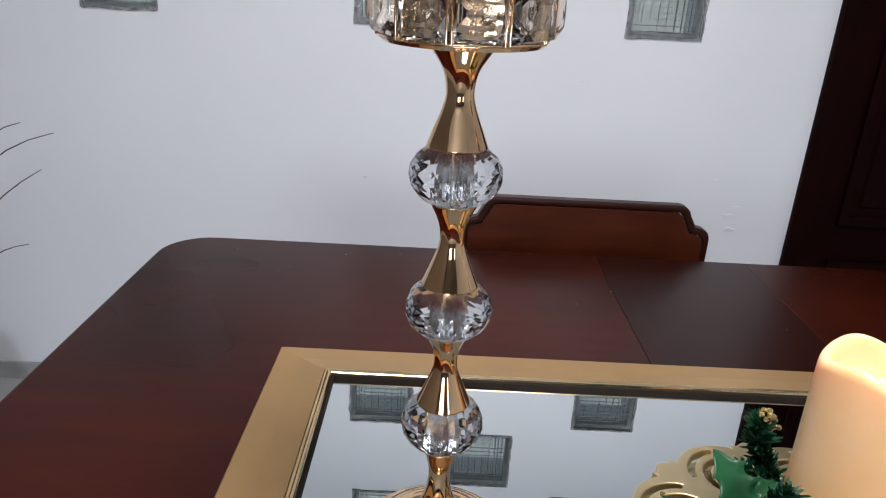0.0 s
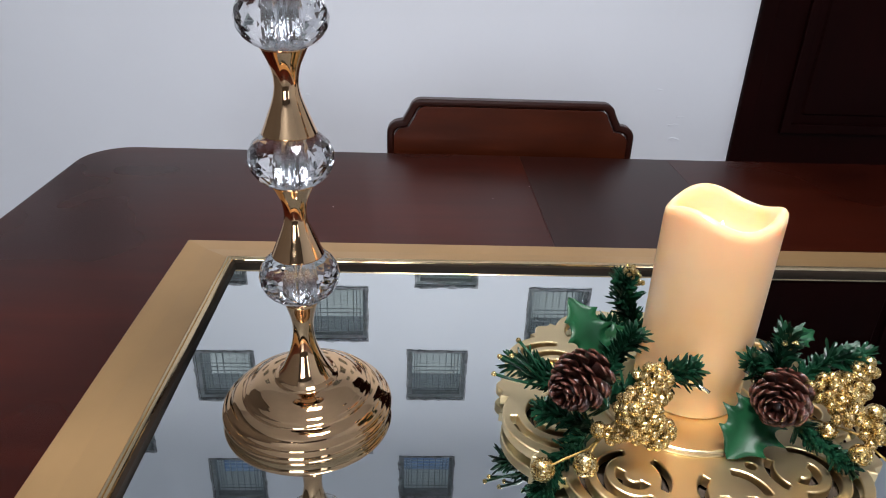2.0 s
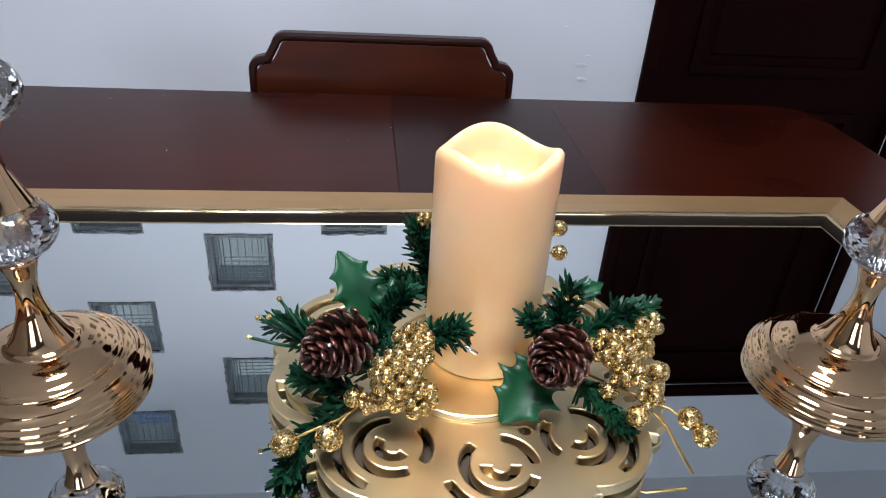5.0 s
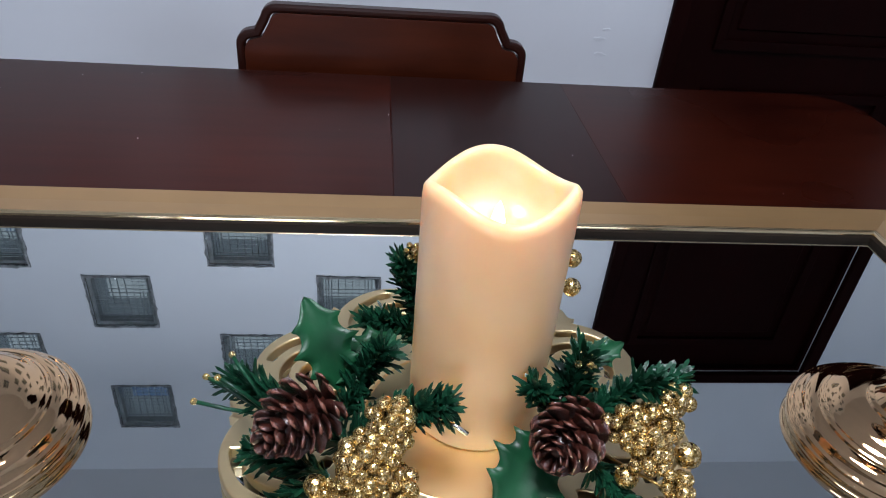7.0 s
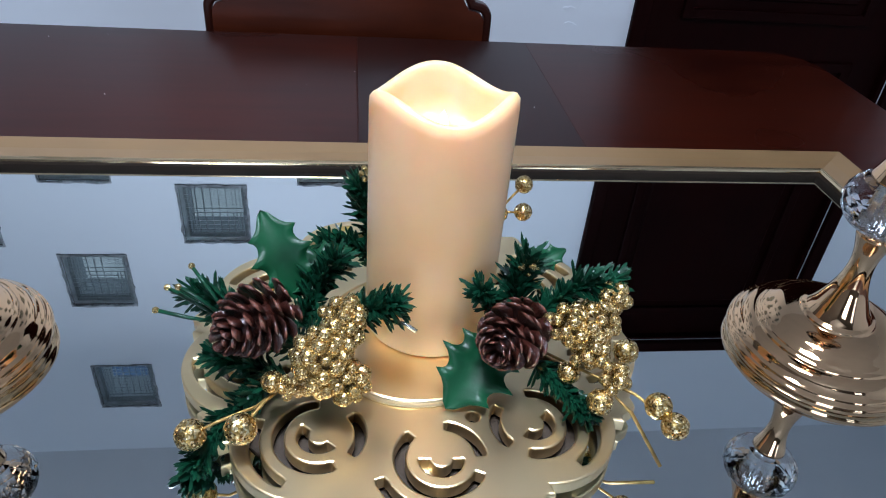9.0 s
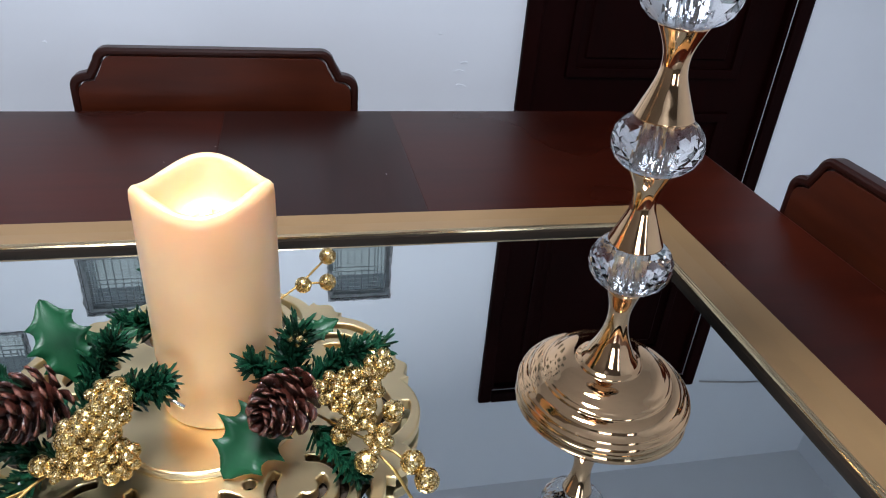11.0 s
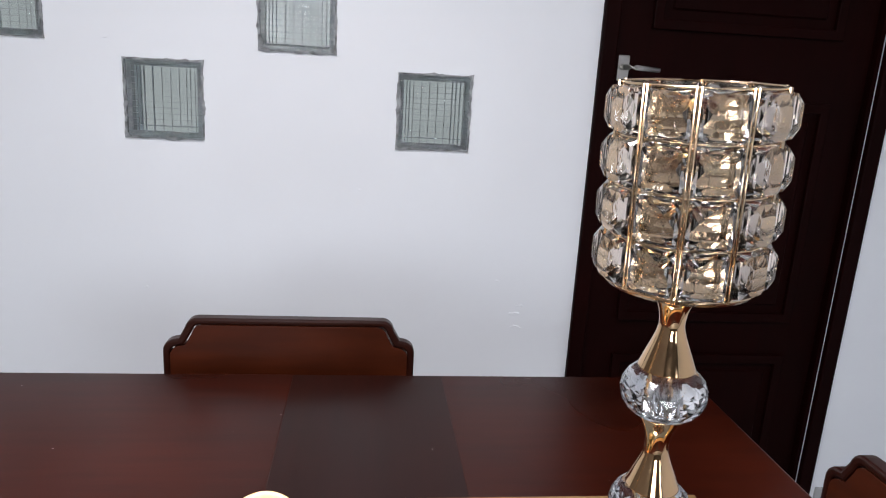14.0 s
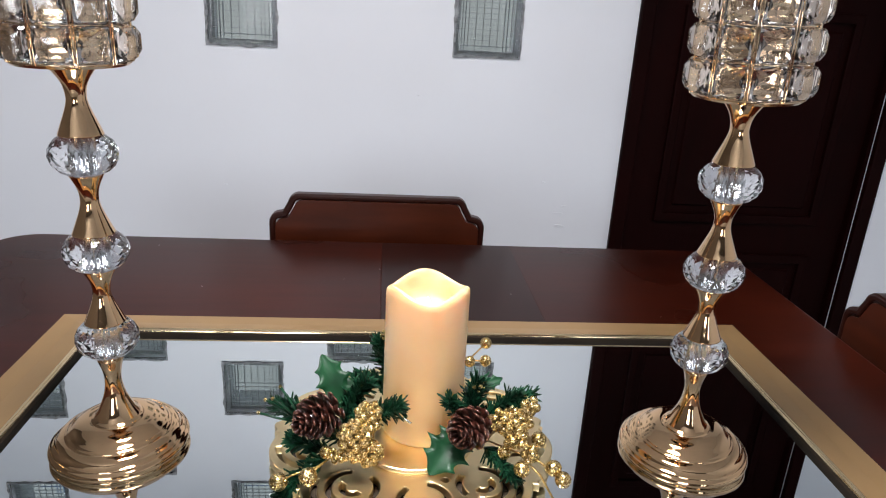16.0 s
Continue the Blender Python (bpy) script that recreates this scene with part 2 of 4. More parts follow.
def plate(name, loops, half, bevel, mat, m=None):
    """A flat plate from closed outlines (the first outside, the rest holes), with rounded edges."""
    cu = bpy.data.curves.new(name, "CURVE")
    cu.dimensions, cu.fill_mode, cu.extrude, cu.bevel_depth, cu.bevel_resolution = "2D", "BOTH", half, bevel, 1
    for loop in loops:
        sp = cu.splines.new("POLY")
        sp.points.add(len(loop) - 1)
        for q, (x, y) in zip(sp.points, loop):
            q.co = (x, y, 0, 1)
        sp.use_cyclic_u = True
    ob = new(name, cu)
    dg = bpy.context.evaluated_depsgraph_get()
    me = bpy.data.meshes.new_from_object(ob.evaluated_get(dg))
    bpy.data.objects.remove(ob)
    bpy.data.curves.remove(cu)
    me.materials.clear()
    me.materials.append(mat)
    bm = bmesh.new()
    bm.from_mesh(me)
    bmesh.ops.remove_doubles(bm, verts=bm.verts[:], dist=1e-5)
    bm.to_mesh(me)
    bm.free()
    for p in me.polygons:
        p.material_index, p.use_smooth = 0, False
    if m is not None:
        me.transform(m)
    return me


def arc(cx, cy, r, a0, a1, n=10):
    return [(cx + r * math.cos(radians(a0 + (a1 - a0) * i / n)), cy + r * math.sin(radians(a0 + (a1 - a0) * i / n))) for i in range(n + 1)]


# ---- the room ----
BLOCKS = [(0.117, 1.165), (0.812, 1.165), (-0.58, 1.17), (-0.262, 1.40), (0.452, 1.40), (-0.60, 1.62), (0.108, 1.605), (0.812, 1.60),
          (-0.265, 1.85), (0.432, 1.84), (-0.635, 2.08), (0.118, 2.08), (0.775, 2.075), (-0.265, 2.31), (0.41, 2.295)]
BW, BH = 0.195, 0.199
DOOR_X0, DOOR_X1, DOOR_TOP = 1.293, 2.066, 2.137
THICK = 0.15


def wall_with_openings(name, x0, x1, z0, z1, holes, label, mat):
    """A wall in the x-z plane whose room face is at y = 0; holes as (x0, x1, z0, z1)."""
    xs = sorted({x0, x1, *[h[0] for h in holes], *[h[1] for h in holes]})
    zs = sorted({z0, z1, *[h[2] for h in holes], *[h[3] for h in holes]})
    bm = bmesh.new()
    grid = {}

    def v(x, z, y):
        if (x, z, y) not in grid:
            grid[x, z, y] = bm.verts.new((x, y, z))
        return grid[x, z, y]

    def solid(i, k):
        if not (0 <= i < len(xs) - 1 and 0 <= k < len(zs) - 1):
            return False
        cx, cz = (xs[i] + xs[i + 1]) / 2, (zs[k] + zs[k + 1]) / 2
        return not any(h[0] < cx < h[1] and h[2] < cz < h[3] for h in holes)

    for i in range(len(xs) - 1):
        for k in range(len(zs) - 1):
            if not solid(i, k):
                continue
            a, b, c, d = xs[i], xs[i + 1], zs[k], zs[k + 1]
            for y in (0, THICK):
                bm.faces.new((v(a, c, y), v(b, c, y), v(b, d, y), v(a, d, y)))
            for (n, e) in (((i - 1, k), (a, c, a, d)), ((i + 1, k), (b, c, b, d)), ((i, k - 1), (a, c, b, c)), ((i, k + 1), (a, d, b, d))):
                if not solid(*n):
                    bm.faces.new((v(e[0], e[1], 0), v(e[2], e[3], 0), v(e[2], e[3], THICK), v(e[0], e[1], THICK)))
    return tagged(part(name, bm, mat), label, "wall", kind="structure")


holes = [(x - BW / 2, x + BW / 2, z - BH / 2, z + BH / 2) for x, z in BLOCKS] + [(DOOR_X0, DOOR_X1, FLOOR - 0.01, DOOR_TOP)]
wn = wall_with_openings("wall_north", LEFT_X, RIGHT_X, FLOOR, CEIL, holes, "white painted wall with staggered glass block openings", M_WALL)
wn.location.y = WALL_Y
for nm, c, s, mat, text in (("wall_west", (LEFT_X - 0.06, -0.77, 1.36), (0.12, 6.0, 2.9), M_FAR, "plain room wall, its dimness put into a taupe colour"),
                            ("wall_east", (RIGHT_X + 0.06, -0.77, 1.36), (0.12, 6.0, 2.9), M_WALL, "plain white painted room wall")):
    tagged(part(nm, box(c, s), mat), text, "wall", kind="structure")
WINS = [(1.79, 2.45, 0.7, 2.1), (-1.0, 0.3, 0.8, 2.1)]
ws = wall_with_openings("wall_south", LEFT_X, RIGHT_X, FLOOR, CEIL, WINS, "wall with two windows, its dimness put into a taupe colour", M_FAR)
ws.location.y = NEAR_Y - THICK
tagged(part("floor", box((0.65, -0.77, FLOOR - 0.05), (5.3, 6.2, 0.1)), M_FLOOR), "grey ceramic tiled floor", "floor", kind="structure")
tagged(part("ceiling", box((0.65, -0.77, CEIL + 0.05), (5.3, 6.2, 0.1)), M_CEIL), "plain white painted ceiling", "ceiling", kind="structure")
for x0, x1 in ((LEFT_X, DOOR_X0 - 0.07), (DOOR_X1 + 0.07, RIGHT_X)):
    tagged(part("baseboard", box(((x0 + x1) / 2, WALL_Y - 0.005, FLOOR + 0.028), (x1 - x0, 0.01, 0.056), 0.002), M_SKIRT),
           "low grey tile skirting along the wall", "baseboard", kind="structure")
bm = bmesh.new()
tube(bm, [(2.15, WALL_Y - 0.004, 2.18), (2.35, WALL_Y - 0.004, 2.205), (2.55, WALL_Y - 0.004, 2.21), (RIGHT_X, WALL_Y - 0.004, 2.19)], 0.004)
tagged(part("cable", bm, M_STEEL), "thin grey cable run along the wall", "cable")

# outside of the wall, seen dimly through the glass blocks
tagged(part("backdrop", box((0.1, WALL_Y + 0.75, 1.6), (2.6, 0.02, 2.4)), M_OUTSIDE), "pale daylight behind the wall", "backdrop", kind="structure")


def glass_block():
    """Pressed glass block: two ribbed faces (lying ribs in front, upright ribs behind) on a rim."""
    root = thing("glass_block", Matrix(), "ribbed grey-green glass block set in the wall", "glass block", "glass blocks in the wall")
    w, h = BW - 0.003, BH - 0.003
    for nm, y, lying, grooves, depth in (("front_face", -0.002, True, [-0.43 + 0.86 * k / 11 for k in range(12)], 0.0018),
                                         ("back_face", 0.026, False, [-0.44, -0.39, -0.33, -0.20, -0.07, 0.06, 0.19, 0.30, 0.36, 0.43], 0.0035)):
        bm = bmesh.new()
        inset, half = (0.003, 0.0005) if lying else (0.0132, 0.0008)
        span = (h if lying else w) - 2 * inset
        e = (w if lying else h) / 2 - inset
        stops = [(-span / 2, 0)]
        for g in grooves:
            stops += [(g * span - 0.0021, 0), (g * span - half, depth), (g * span + half, depth), (g * span + 0.0021, 0)]
        stops.append((span / 2, 0))
        rows = []
        for u, d in stops:
            rows.append([bm.verts.new((s * e, y + d, u) if lying else (u, y + d, s * e)) for s in (-1, 1)]
                        + [bm.verts.new((s * e, y + 0.009, u) if lying else (u, y + 0.009, s * e)) for s in (1, -1)])
        for i, (a, b) in enumerate(zip(rows, rows[1:])):
            for k in range(4):
                f = bm.faces.new((a[k], a[(k + 1) % 4], b[(k + 1) % 4], b[k]))
                f.material_index = 1 if k == 0 and stops[i][1] and stops[i + 1][1] else 0
        bm.faces.new(rows[0])
        bm.faces.new(rows[-1])
        part(nm, bm, [M_BLOCK, M_GROOVE], root)
    q = 0.012
    outer = arc(w / 2 - q, h / 2 - q, q, 0, 90, 4) + arc(-w / 2 + q, h / 2 - q, q, 90, 180, 4) + arc(-w / 2 + q, -h / 2 + q, q, 180, 270, 4) + arc(w / 2 - q, -h / 2 + q, q, 270, 360, 4)
    iw, ih = w - 0.026, h - 0.024
    inner = [(iw / 2, ih / 2), (-iw / 2, ih / 2), (-iw / 2, -ih / 2), (iw / 2, -ih / 2)]
    part("glass_rim", plate("glass_rim", [outer, inner], 0.0125, 0.002, M_RIM, pose(0, 0.0222, 0, 90)), M_RIM, root)
    return root


def mortar(root, seed):
    """The rough, hand-trimmed edge round a block."""
    rnd = random.Random(seed)
    w, h = BW / 2, BH / 2
    outer, inner = [], []
    for k in range(92):
        a = 2 * math.pi * (k + 0.5) / 92
        c, s = math.cos(a), math.sin(a)
        f = 1 / max(abs(c), abs(s))
        grow = 0.0002 + 0.0060 * max(0, noise.noise(Vector((c * 3.1, s * 3.1, seed * 2.3)))) + rnd.random() ** 5 * 0.003
        outer.append((c * f * (w + grow), s * f * (h + grow)))
        wob = 0.5 + 0.5 * noise.noise(Vector((c * 2.2 + seed * 3.1, s * 2.2, seed * 1.7)))
        cut = 0.0004 + 0.013 * wob ** 3.4 + rnd.random() ** 4 * 0.006
        inner.append((c * f * (w - cut), s * f * (h - cut)))
    part("mortar_edge", plate("mortar_edge", [outer, inner], 0.0022, 0.0006, M_MORTAR, pose(0, -0.0032, 0, 90)), M_MORTAR, root)


first = glass_block()
for i, (x, z) in enumerate(BLOCKS):
    b = first if i == 0 else copy_thing(first, pose(x, WALL_Y, z))
    if i == 0:
        continue
    mortar(b, i)
first.matrix_basis = pose(BLOCKS[0][0], WALL_Y, BLOCKS[0][1])
mortar(first, 99)


# ---- the door ----
def door():
    root = thing("door_1", pose(0, WALL_Y, 0), "closed dark mahogany panelled door with a steel lever", "door", kind="structure")
    for nm, c, s in (("casing", (DOOR_X0 - 0.022, -0.008, (DOOR_TOP + FLOOR) / 2 + 0.02), (0.045, 0.022, DOOR_TOP - FLOOR + 0.045)),
                     ("casing", (DOOR_X1 + 0.022, -0.008, (DOOR_TOP + FLOOR) / 2 + 0.02), (0.045, 0.022, DOOR_TOP - FLOOR + 0.045)),
                     ("casing", ((DOOR_X0 + DOOR_X1) / 2, -0.008, DOOR_TOP + 0.022), (DOOR_X1 - DOOR_X0 - 0.002, 0.022, 0.045))):
        part(nm, box(c, s, 0.005), M_DOOR, root)
    w = DOOR_X1 - DOOR_X0
    for x in (DOOR_X0 + 0.007, DOOR_X1 - 0.007):
        part("jamb", box((x, 0.076, (DOOR_TOP + FLOOR) / 2), (0.013, 0.146, DOOR_TOP - FLOOR - 0.001)), M_DOOR, root)
    part("head_jamb", box(((DOOR_X0 + DOOR_X1) / 2, 0.076, DOOR_TOP - 0.006), (w - 0.03, 0.146, 0.011)), M_DOOR, root)
    leaf = part("door_leaf", box(((DOOR_X0 + DOOR_X1) / 2, 0.045, (DOOR_TOP + FLOOR) / 2), (w - 0.034, 0.04, DOOR_TOP - FLOOR - 0.022)), M_DOOR, root)
    for z0, z1 in ((0.10, 0.47), (0.585, 1.24), (1.42, 2.02)):
        for x0, x1 in ((DOOR_X0 + 0.105, DOOR_X1 - 0.12),):
            cx, cz, pw, ph = (x0 + x1) / 2, (z0 + z1) / 2, x1 - x0, z1 - z0
            loops = [[(pw / 2, ph / 2), (-pw / 2, ph / 2), (-pw / 2, -ph / 2), (pw / 2, -ph / 2)],
                     [(pw / 2 - 0.022, ph / 2 - 0.022), (-pw / 2 + 0.022, ph / 2 - 0.022), (-pw / 2 + 0.022, -ph / 2 + 0.022), (pw / 2 - 0.022, -ph / 2 + 0.022)]]
            part("panel_moulding", plate("panel_moulding", loops, 0.005, 0.003, M_DOOR, Matrix.Translation((cx, 0.018, cz)) @ pose(0, 0, 0, 90)), M_DOOR, root)
            part("raised_panel", box((cx, 0.023, cz), (pw - 0.10, 0.012, ph - 0.10), 0.005, 1), M_DOOR, root)
    handle = part("door_handle", box((DOOR_X0 + 0.028, 0.018, 1.31), (0.042, 0.012, 0.068), 0.003), M_STEEL, root, "brushed steel lever handle")
    bm = bmesh.new()
    tube(bm, [(DOOR_X0 + 0.03, 0.018, 1.312), (DOOR_X0 + 0.03, -0.03, 1.312), (DOOR_X0 + 0.05, -0.038, 1.312), (DOOR_X0 + 0.115, -0.038, 1.308)], [0.008, 0.008, 0.007, 0.006], 10)
    part("lever", bm, M_STEEL, handle, smooth=True)


door()


# ---- window behind, added pendant lamp ----
def window(name, opening, nx, nz, label):
    root = thing(name, pose(0, NEAR_Y - 0.07, 0), label, "window", kind="structure")
    x0, x1, z0, z1 = opening
    step = (x1 - x0 - 0.04) / nx
    for i in range(nx + 1):
        part("mullion", box((x0 + 0.02 + step * i, 0, (z0 + z1) / 2), (0.04, 0.05, z1 - z0), 0.004), M_CEIL, root)
    for k in range(nz + 1):
        z = z0 + 0.02 + (z1 - z0 - 0.04) * k / nz
        for i in range(nx):
            part("transom", box((x0 + 0.02 + step * (i + 0.5), 0, z), (step - 0.042, 0.045, 0.04), 0.004), M_CEIL, root)


window("window_1", WINS[0], 2, 7, "narrow louvred window with bright daylight")
window("window_2", WINS[1], 3, 2, "wide white framed window with bright daylight")
# unseen pendant, hung low so its light falls off along the wall
lamp = thing("added_pendant", pose(0.44, 0.34, CEIL), "unseen white pendant lamp added over the table for overhead light", "pendant lamp")
part("ceiling_rose", lathe([(0, 0), (0.06, 0), (0.055, -0.025), (0, -0.03)], 32), M_STEEL, lamp, smooth=True)
part("cord", lathe([(0, -0.029), (0.004, -0.029), (0.004, -0.345), (0, -0.345)], 12), M_STEEL, lamp)
part("shade", lathe([(0.012, -0.346), (0.05, -0.352), (0.13, -0.385), (0.185, -0.435), (0.182, -0.437), (0.127, -0.389), (0.05, -0.357), (0.012, -0.351)], 40), M_CEIL, lamp, "white conical shade", smooth=True)
part("bulb", lathe([(0, -0.352), (0.02, -0.36), (0.045, -0.395), (0.04, -0.43), (0, -0.445)], 24), M_DOME, lamp, smooth=True)


# ---- dining table ----
TX0, TX1, TY0, TY1 = -0.182, 1.226, 0.0, 1.271
SEAM_A, SEAM_B = 0.522, 0.775


def table():
    root = thing("dining_table", pose(0.51, 0.64, FLOOR), "glossy dark mahogany dining table with an inserted leaf", "dining table")
    o = Vector((0.51, 0.64, FLOOR))
    q = 0.07

    def board(name, x0, x1, left, right, mat):
        pts = []
        if right:
            pts += arc(x1 - q, TY0 + q, q, -90, 0, 8) + arc(x1 - q, TY1 - q, q, 0, 90, 8)
        else:
            pts += [(x1, TY0), (x1, TY1)]
        if left:
            pts += arc(x0 + q, TY1 - q, q, 90, 180, 8) + arc(x0 + q, TY0 + q, q, 180, 270, 8)
        else:
            pts += [(x0, TY1), (x0, TY0)]
        bev = 0.004 if left or right else 0.0005
        part(name, plate(name, [[(x - o.x, y - o.y) for x, y in pts]], 0.0125, bev, mat, Matrix.Translation((0, 0, TABLE_Z - 0.0125 - bev - FLOOR))), mat, root)

    board("tabletop", TX0, SEAM_A - 0.0014, True, False, M_TABLE)
    board("leaf", SEAM_A + 0.0010, SEAM_B - 0.0006, False, False, M_LEAF)
    board("tabletop", SEAM_B + 0.0006, TX1, False, True, M_TABLE)
    zt = TABLE_Z - 0.036 - FLOOR
    for c, s in (((0, 0.56, zt - 0.045), (1.18, 0.022, 0.09)), ((0, -0.56, zt - 0.045), (1.18, 0.022, 0.09)),
                 ((0.6, 0, zt - 0.045), (0.022, 1.09, 0.09)), ((-0.6, 0, zt - 0.045), (0.022, 1.09, 0.09))):
        part("apron", box(c, s, 0.002), M_CHAIR_EDGE, root)
    for sx in (-1, 1):
        for sy in (-1, 1):
            part("leg", lathe(smooth_profile([(0.02, 0), (0.03, 0.05), (0.024, 0.2), (0.034, 0.5), (0.04, zt)], 4), 20), M_CHAIR_EDGE, root, smooth=True, m=pose(sx * 0.58, sy * 0.53, 0))


table()


# ---- chairs ----
def chair():
    root = thing("dining_chair", Matrix(), "dark-stained mahogany dining chair with a scalloped panelled back", "chair", "chairs round the table")
    top, sh, hw = 0.838 - FLOOR, 0.793 - FLOOR, 0.2135

    def outline(inset, bottom):
        a, b = hw - inset, 0.172 - inset
        z0, z1 = sh - inset, top - inset
        half = [(a, bottom)] + arc(a - 0.018, z0 - 0.012, 0.018, 0, 80, 6) + [(b + 0.016, z0 + 0.008)] + arc(b - 0.014, z1 - 0.018, 0.018, 10, 90, 6)
        return half + [(-x, y) for x, y in half[::-1]]

    up = pose(0, 0, 0, 90)
    part("backrest", plate("backrest", [outline(0.0, 0.50), outline(0.004, 0.53)], 0.008, 0.004, M_CHAIR_EDGE, up), M_CHAIR_EDGE, root, "dark rounded back frame")
    part("back_panel", plate("back_panel", [outline(0.0086, 0.529)], 0.0117, 0.0004, M_CHAIR, up), M_CHAIR, root)
    part("seat", box((0, -0.21, 0.455), (0.43, 0.40, 0.035), 0.012), M_CHAIR, root)
    for sx in (-1, 1):
        part("leg", box((sx * 0.185, -0.38, 0.22), (0.036, 0.036, 0.44), 0.005), M_CHAIR_EDGE, root)
        part("leg", box((sx * 0.19, 0.004, 0.25), (0.034, 0.03, 0.50), 0.005), M_CHAIR_EDGE, root)
        part("side_rail", box((sx * 0.186, -0.19, 0.40), (0.02, 0.33, 0.05), 0.003), M_CHAIR_EDGE, root)
    part("front_rail", box((0, -0.38, 0.40), (0.33, 0.02, 0.05), 0.003), M_CHAIR_EDGE, root)
    return root


c1 = chair()
c1.matrix_basis = pose(0.513, 1.333, FLOOR)
c2 = copy_thing(c1, pose(1.266, 0.708, FLOOR + 0.002, 0, 0, -90))

# ---- mirror tray in a gold frame ----
FX0, FX1, FY0, FY1 = 0.079, 1.058, 0.358, 0.893
BAND = 0.0610


def mitred(name, parent, mat, profile, label=""):
    """Four mitred rails; profile as (inset from the outer edge, height) pairs, closed."""
    corners = lambda d: [(FX0 + d, FY0 + d), (FX1 - d, FY0 + d), (FX1 - d, FY1 - d), (FX0 + d, FY1 - d)]
    for side in range(4):
        bm = bmesh.new()
        ends = []
        for e in (side, (side + 1) % 4):
            ends.append([bm.verts.new((*corners(d)[e], z)) for d, z in profile])
        n = len(profile)
        for k in range(n):
            bm.faces.new((ends[0][k], ends[0][(k + 1) % n], ends[1][(k + 1) % n], ends[1][k]))
        bm.faces.new(ends[0])
        bm.faces.new(ends[1])
        part(name, bm, mat, parent, label)


tray_mirror = thing("framed_mirror", Matrix(), "rectangular mirror lying flat on the table in a gold frame", "mirror")
B, Z = BAND, TABLE_Z
mitred("frame_rail", tray_mirror, M_BAND, [(0, Z), (0, Z + 0.0140), (0.0015, Z + 0.0155), (0.030, Z + 0.0182), (B - 0.001, Z + 0.0238), (B - 0.001, Z)], "satin gold frame rail")


def half_round(d0, width, base, rise):
    return [(d0, Z + 0.0005)] + [(d0 + width / 2 - width / 2 * math.cos(radians(a)), base + rise * math.sin(radians(a))) for a in range(0, 181, 20)] + [(d0 + width, Z + 0.0005)]


mitred("moulding", tray_mirror, M_POLISH, half_round(B, 0.0034, Z + 0.0242, 0.0022), "polished gold bead")
mitred("moulding", tray_mirror, M_POLISH, half_round(B + 0.0036, 0.0044, Z + 0.0246, 0.0030), "polished gold bead")
mitred("rebate", tray_mirror, M_GAP, [(B + 0.0081, Z + 0.0006), (B + 0.0081, Z + 0.0246), (B + 0.0108, Z + 0.0234), (B + 0.0108, Z + 0.0006)], "dark rebate line")
i = B + 0.0110
part("mirror_glass", box(((FX0 + FX1) / 2, (FY0 + FY1) / 2, (MIRROR_Z + TABLE_Z + 0.001) / 2), (FX1 - FX0 - 2 * i, FY1 - FY0 - 2 * i, MIRROR_Z - TABLE_Z - 0.001)), M_MIRROR, tray_mirror)


# ---- candlesticks ----
def faceted_bead(r, h, n=16, rows=9):
    bm = bmesh.new()
    rings = []
    for k in range(rows):
        v = -1 + 2 * (k + 0.5) / rows
        a = v * math.pi / 2 * 0.80
        rr, z = r * math.cos(a) ** 0.8, h / 2 * math.sin(a) / math.sin(math.pi / 2 * 0.8)
        off = 0.5 * (k % 2)
        rings.append([bm.verts.new((rr * math.cos(2 * math.pi * (j + off) / n), rr * math.sin(2 * math.pi * (j + off) / n), z)) for j in range(n)])
    for k, (lo, hi) in enumerate(zip(rings, rings[1:])):
        s = k % 2
        for j in range(n):
            if s == 0:
                bm.faces.new((lo[j], lo[(j + 1) % n], hi[j]))
                bm.faces.new((lo[(j + 1) % n], hi[(j + 1) % n], hi[j]))
            else:
                bm.faces.new((lo[j], hi[(j + 1) % n], hi[j]))
                bm.faces.new((lo[j], lo[(j + 1) % n], hi[(j + 1) % n]))
    bm.faces.new(rings[0][::-1])
    bm.faces.new(rings[-1])
    return bm


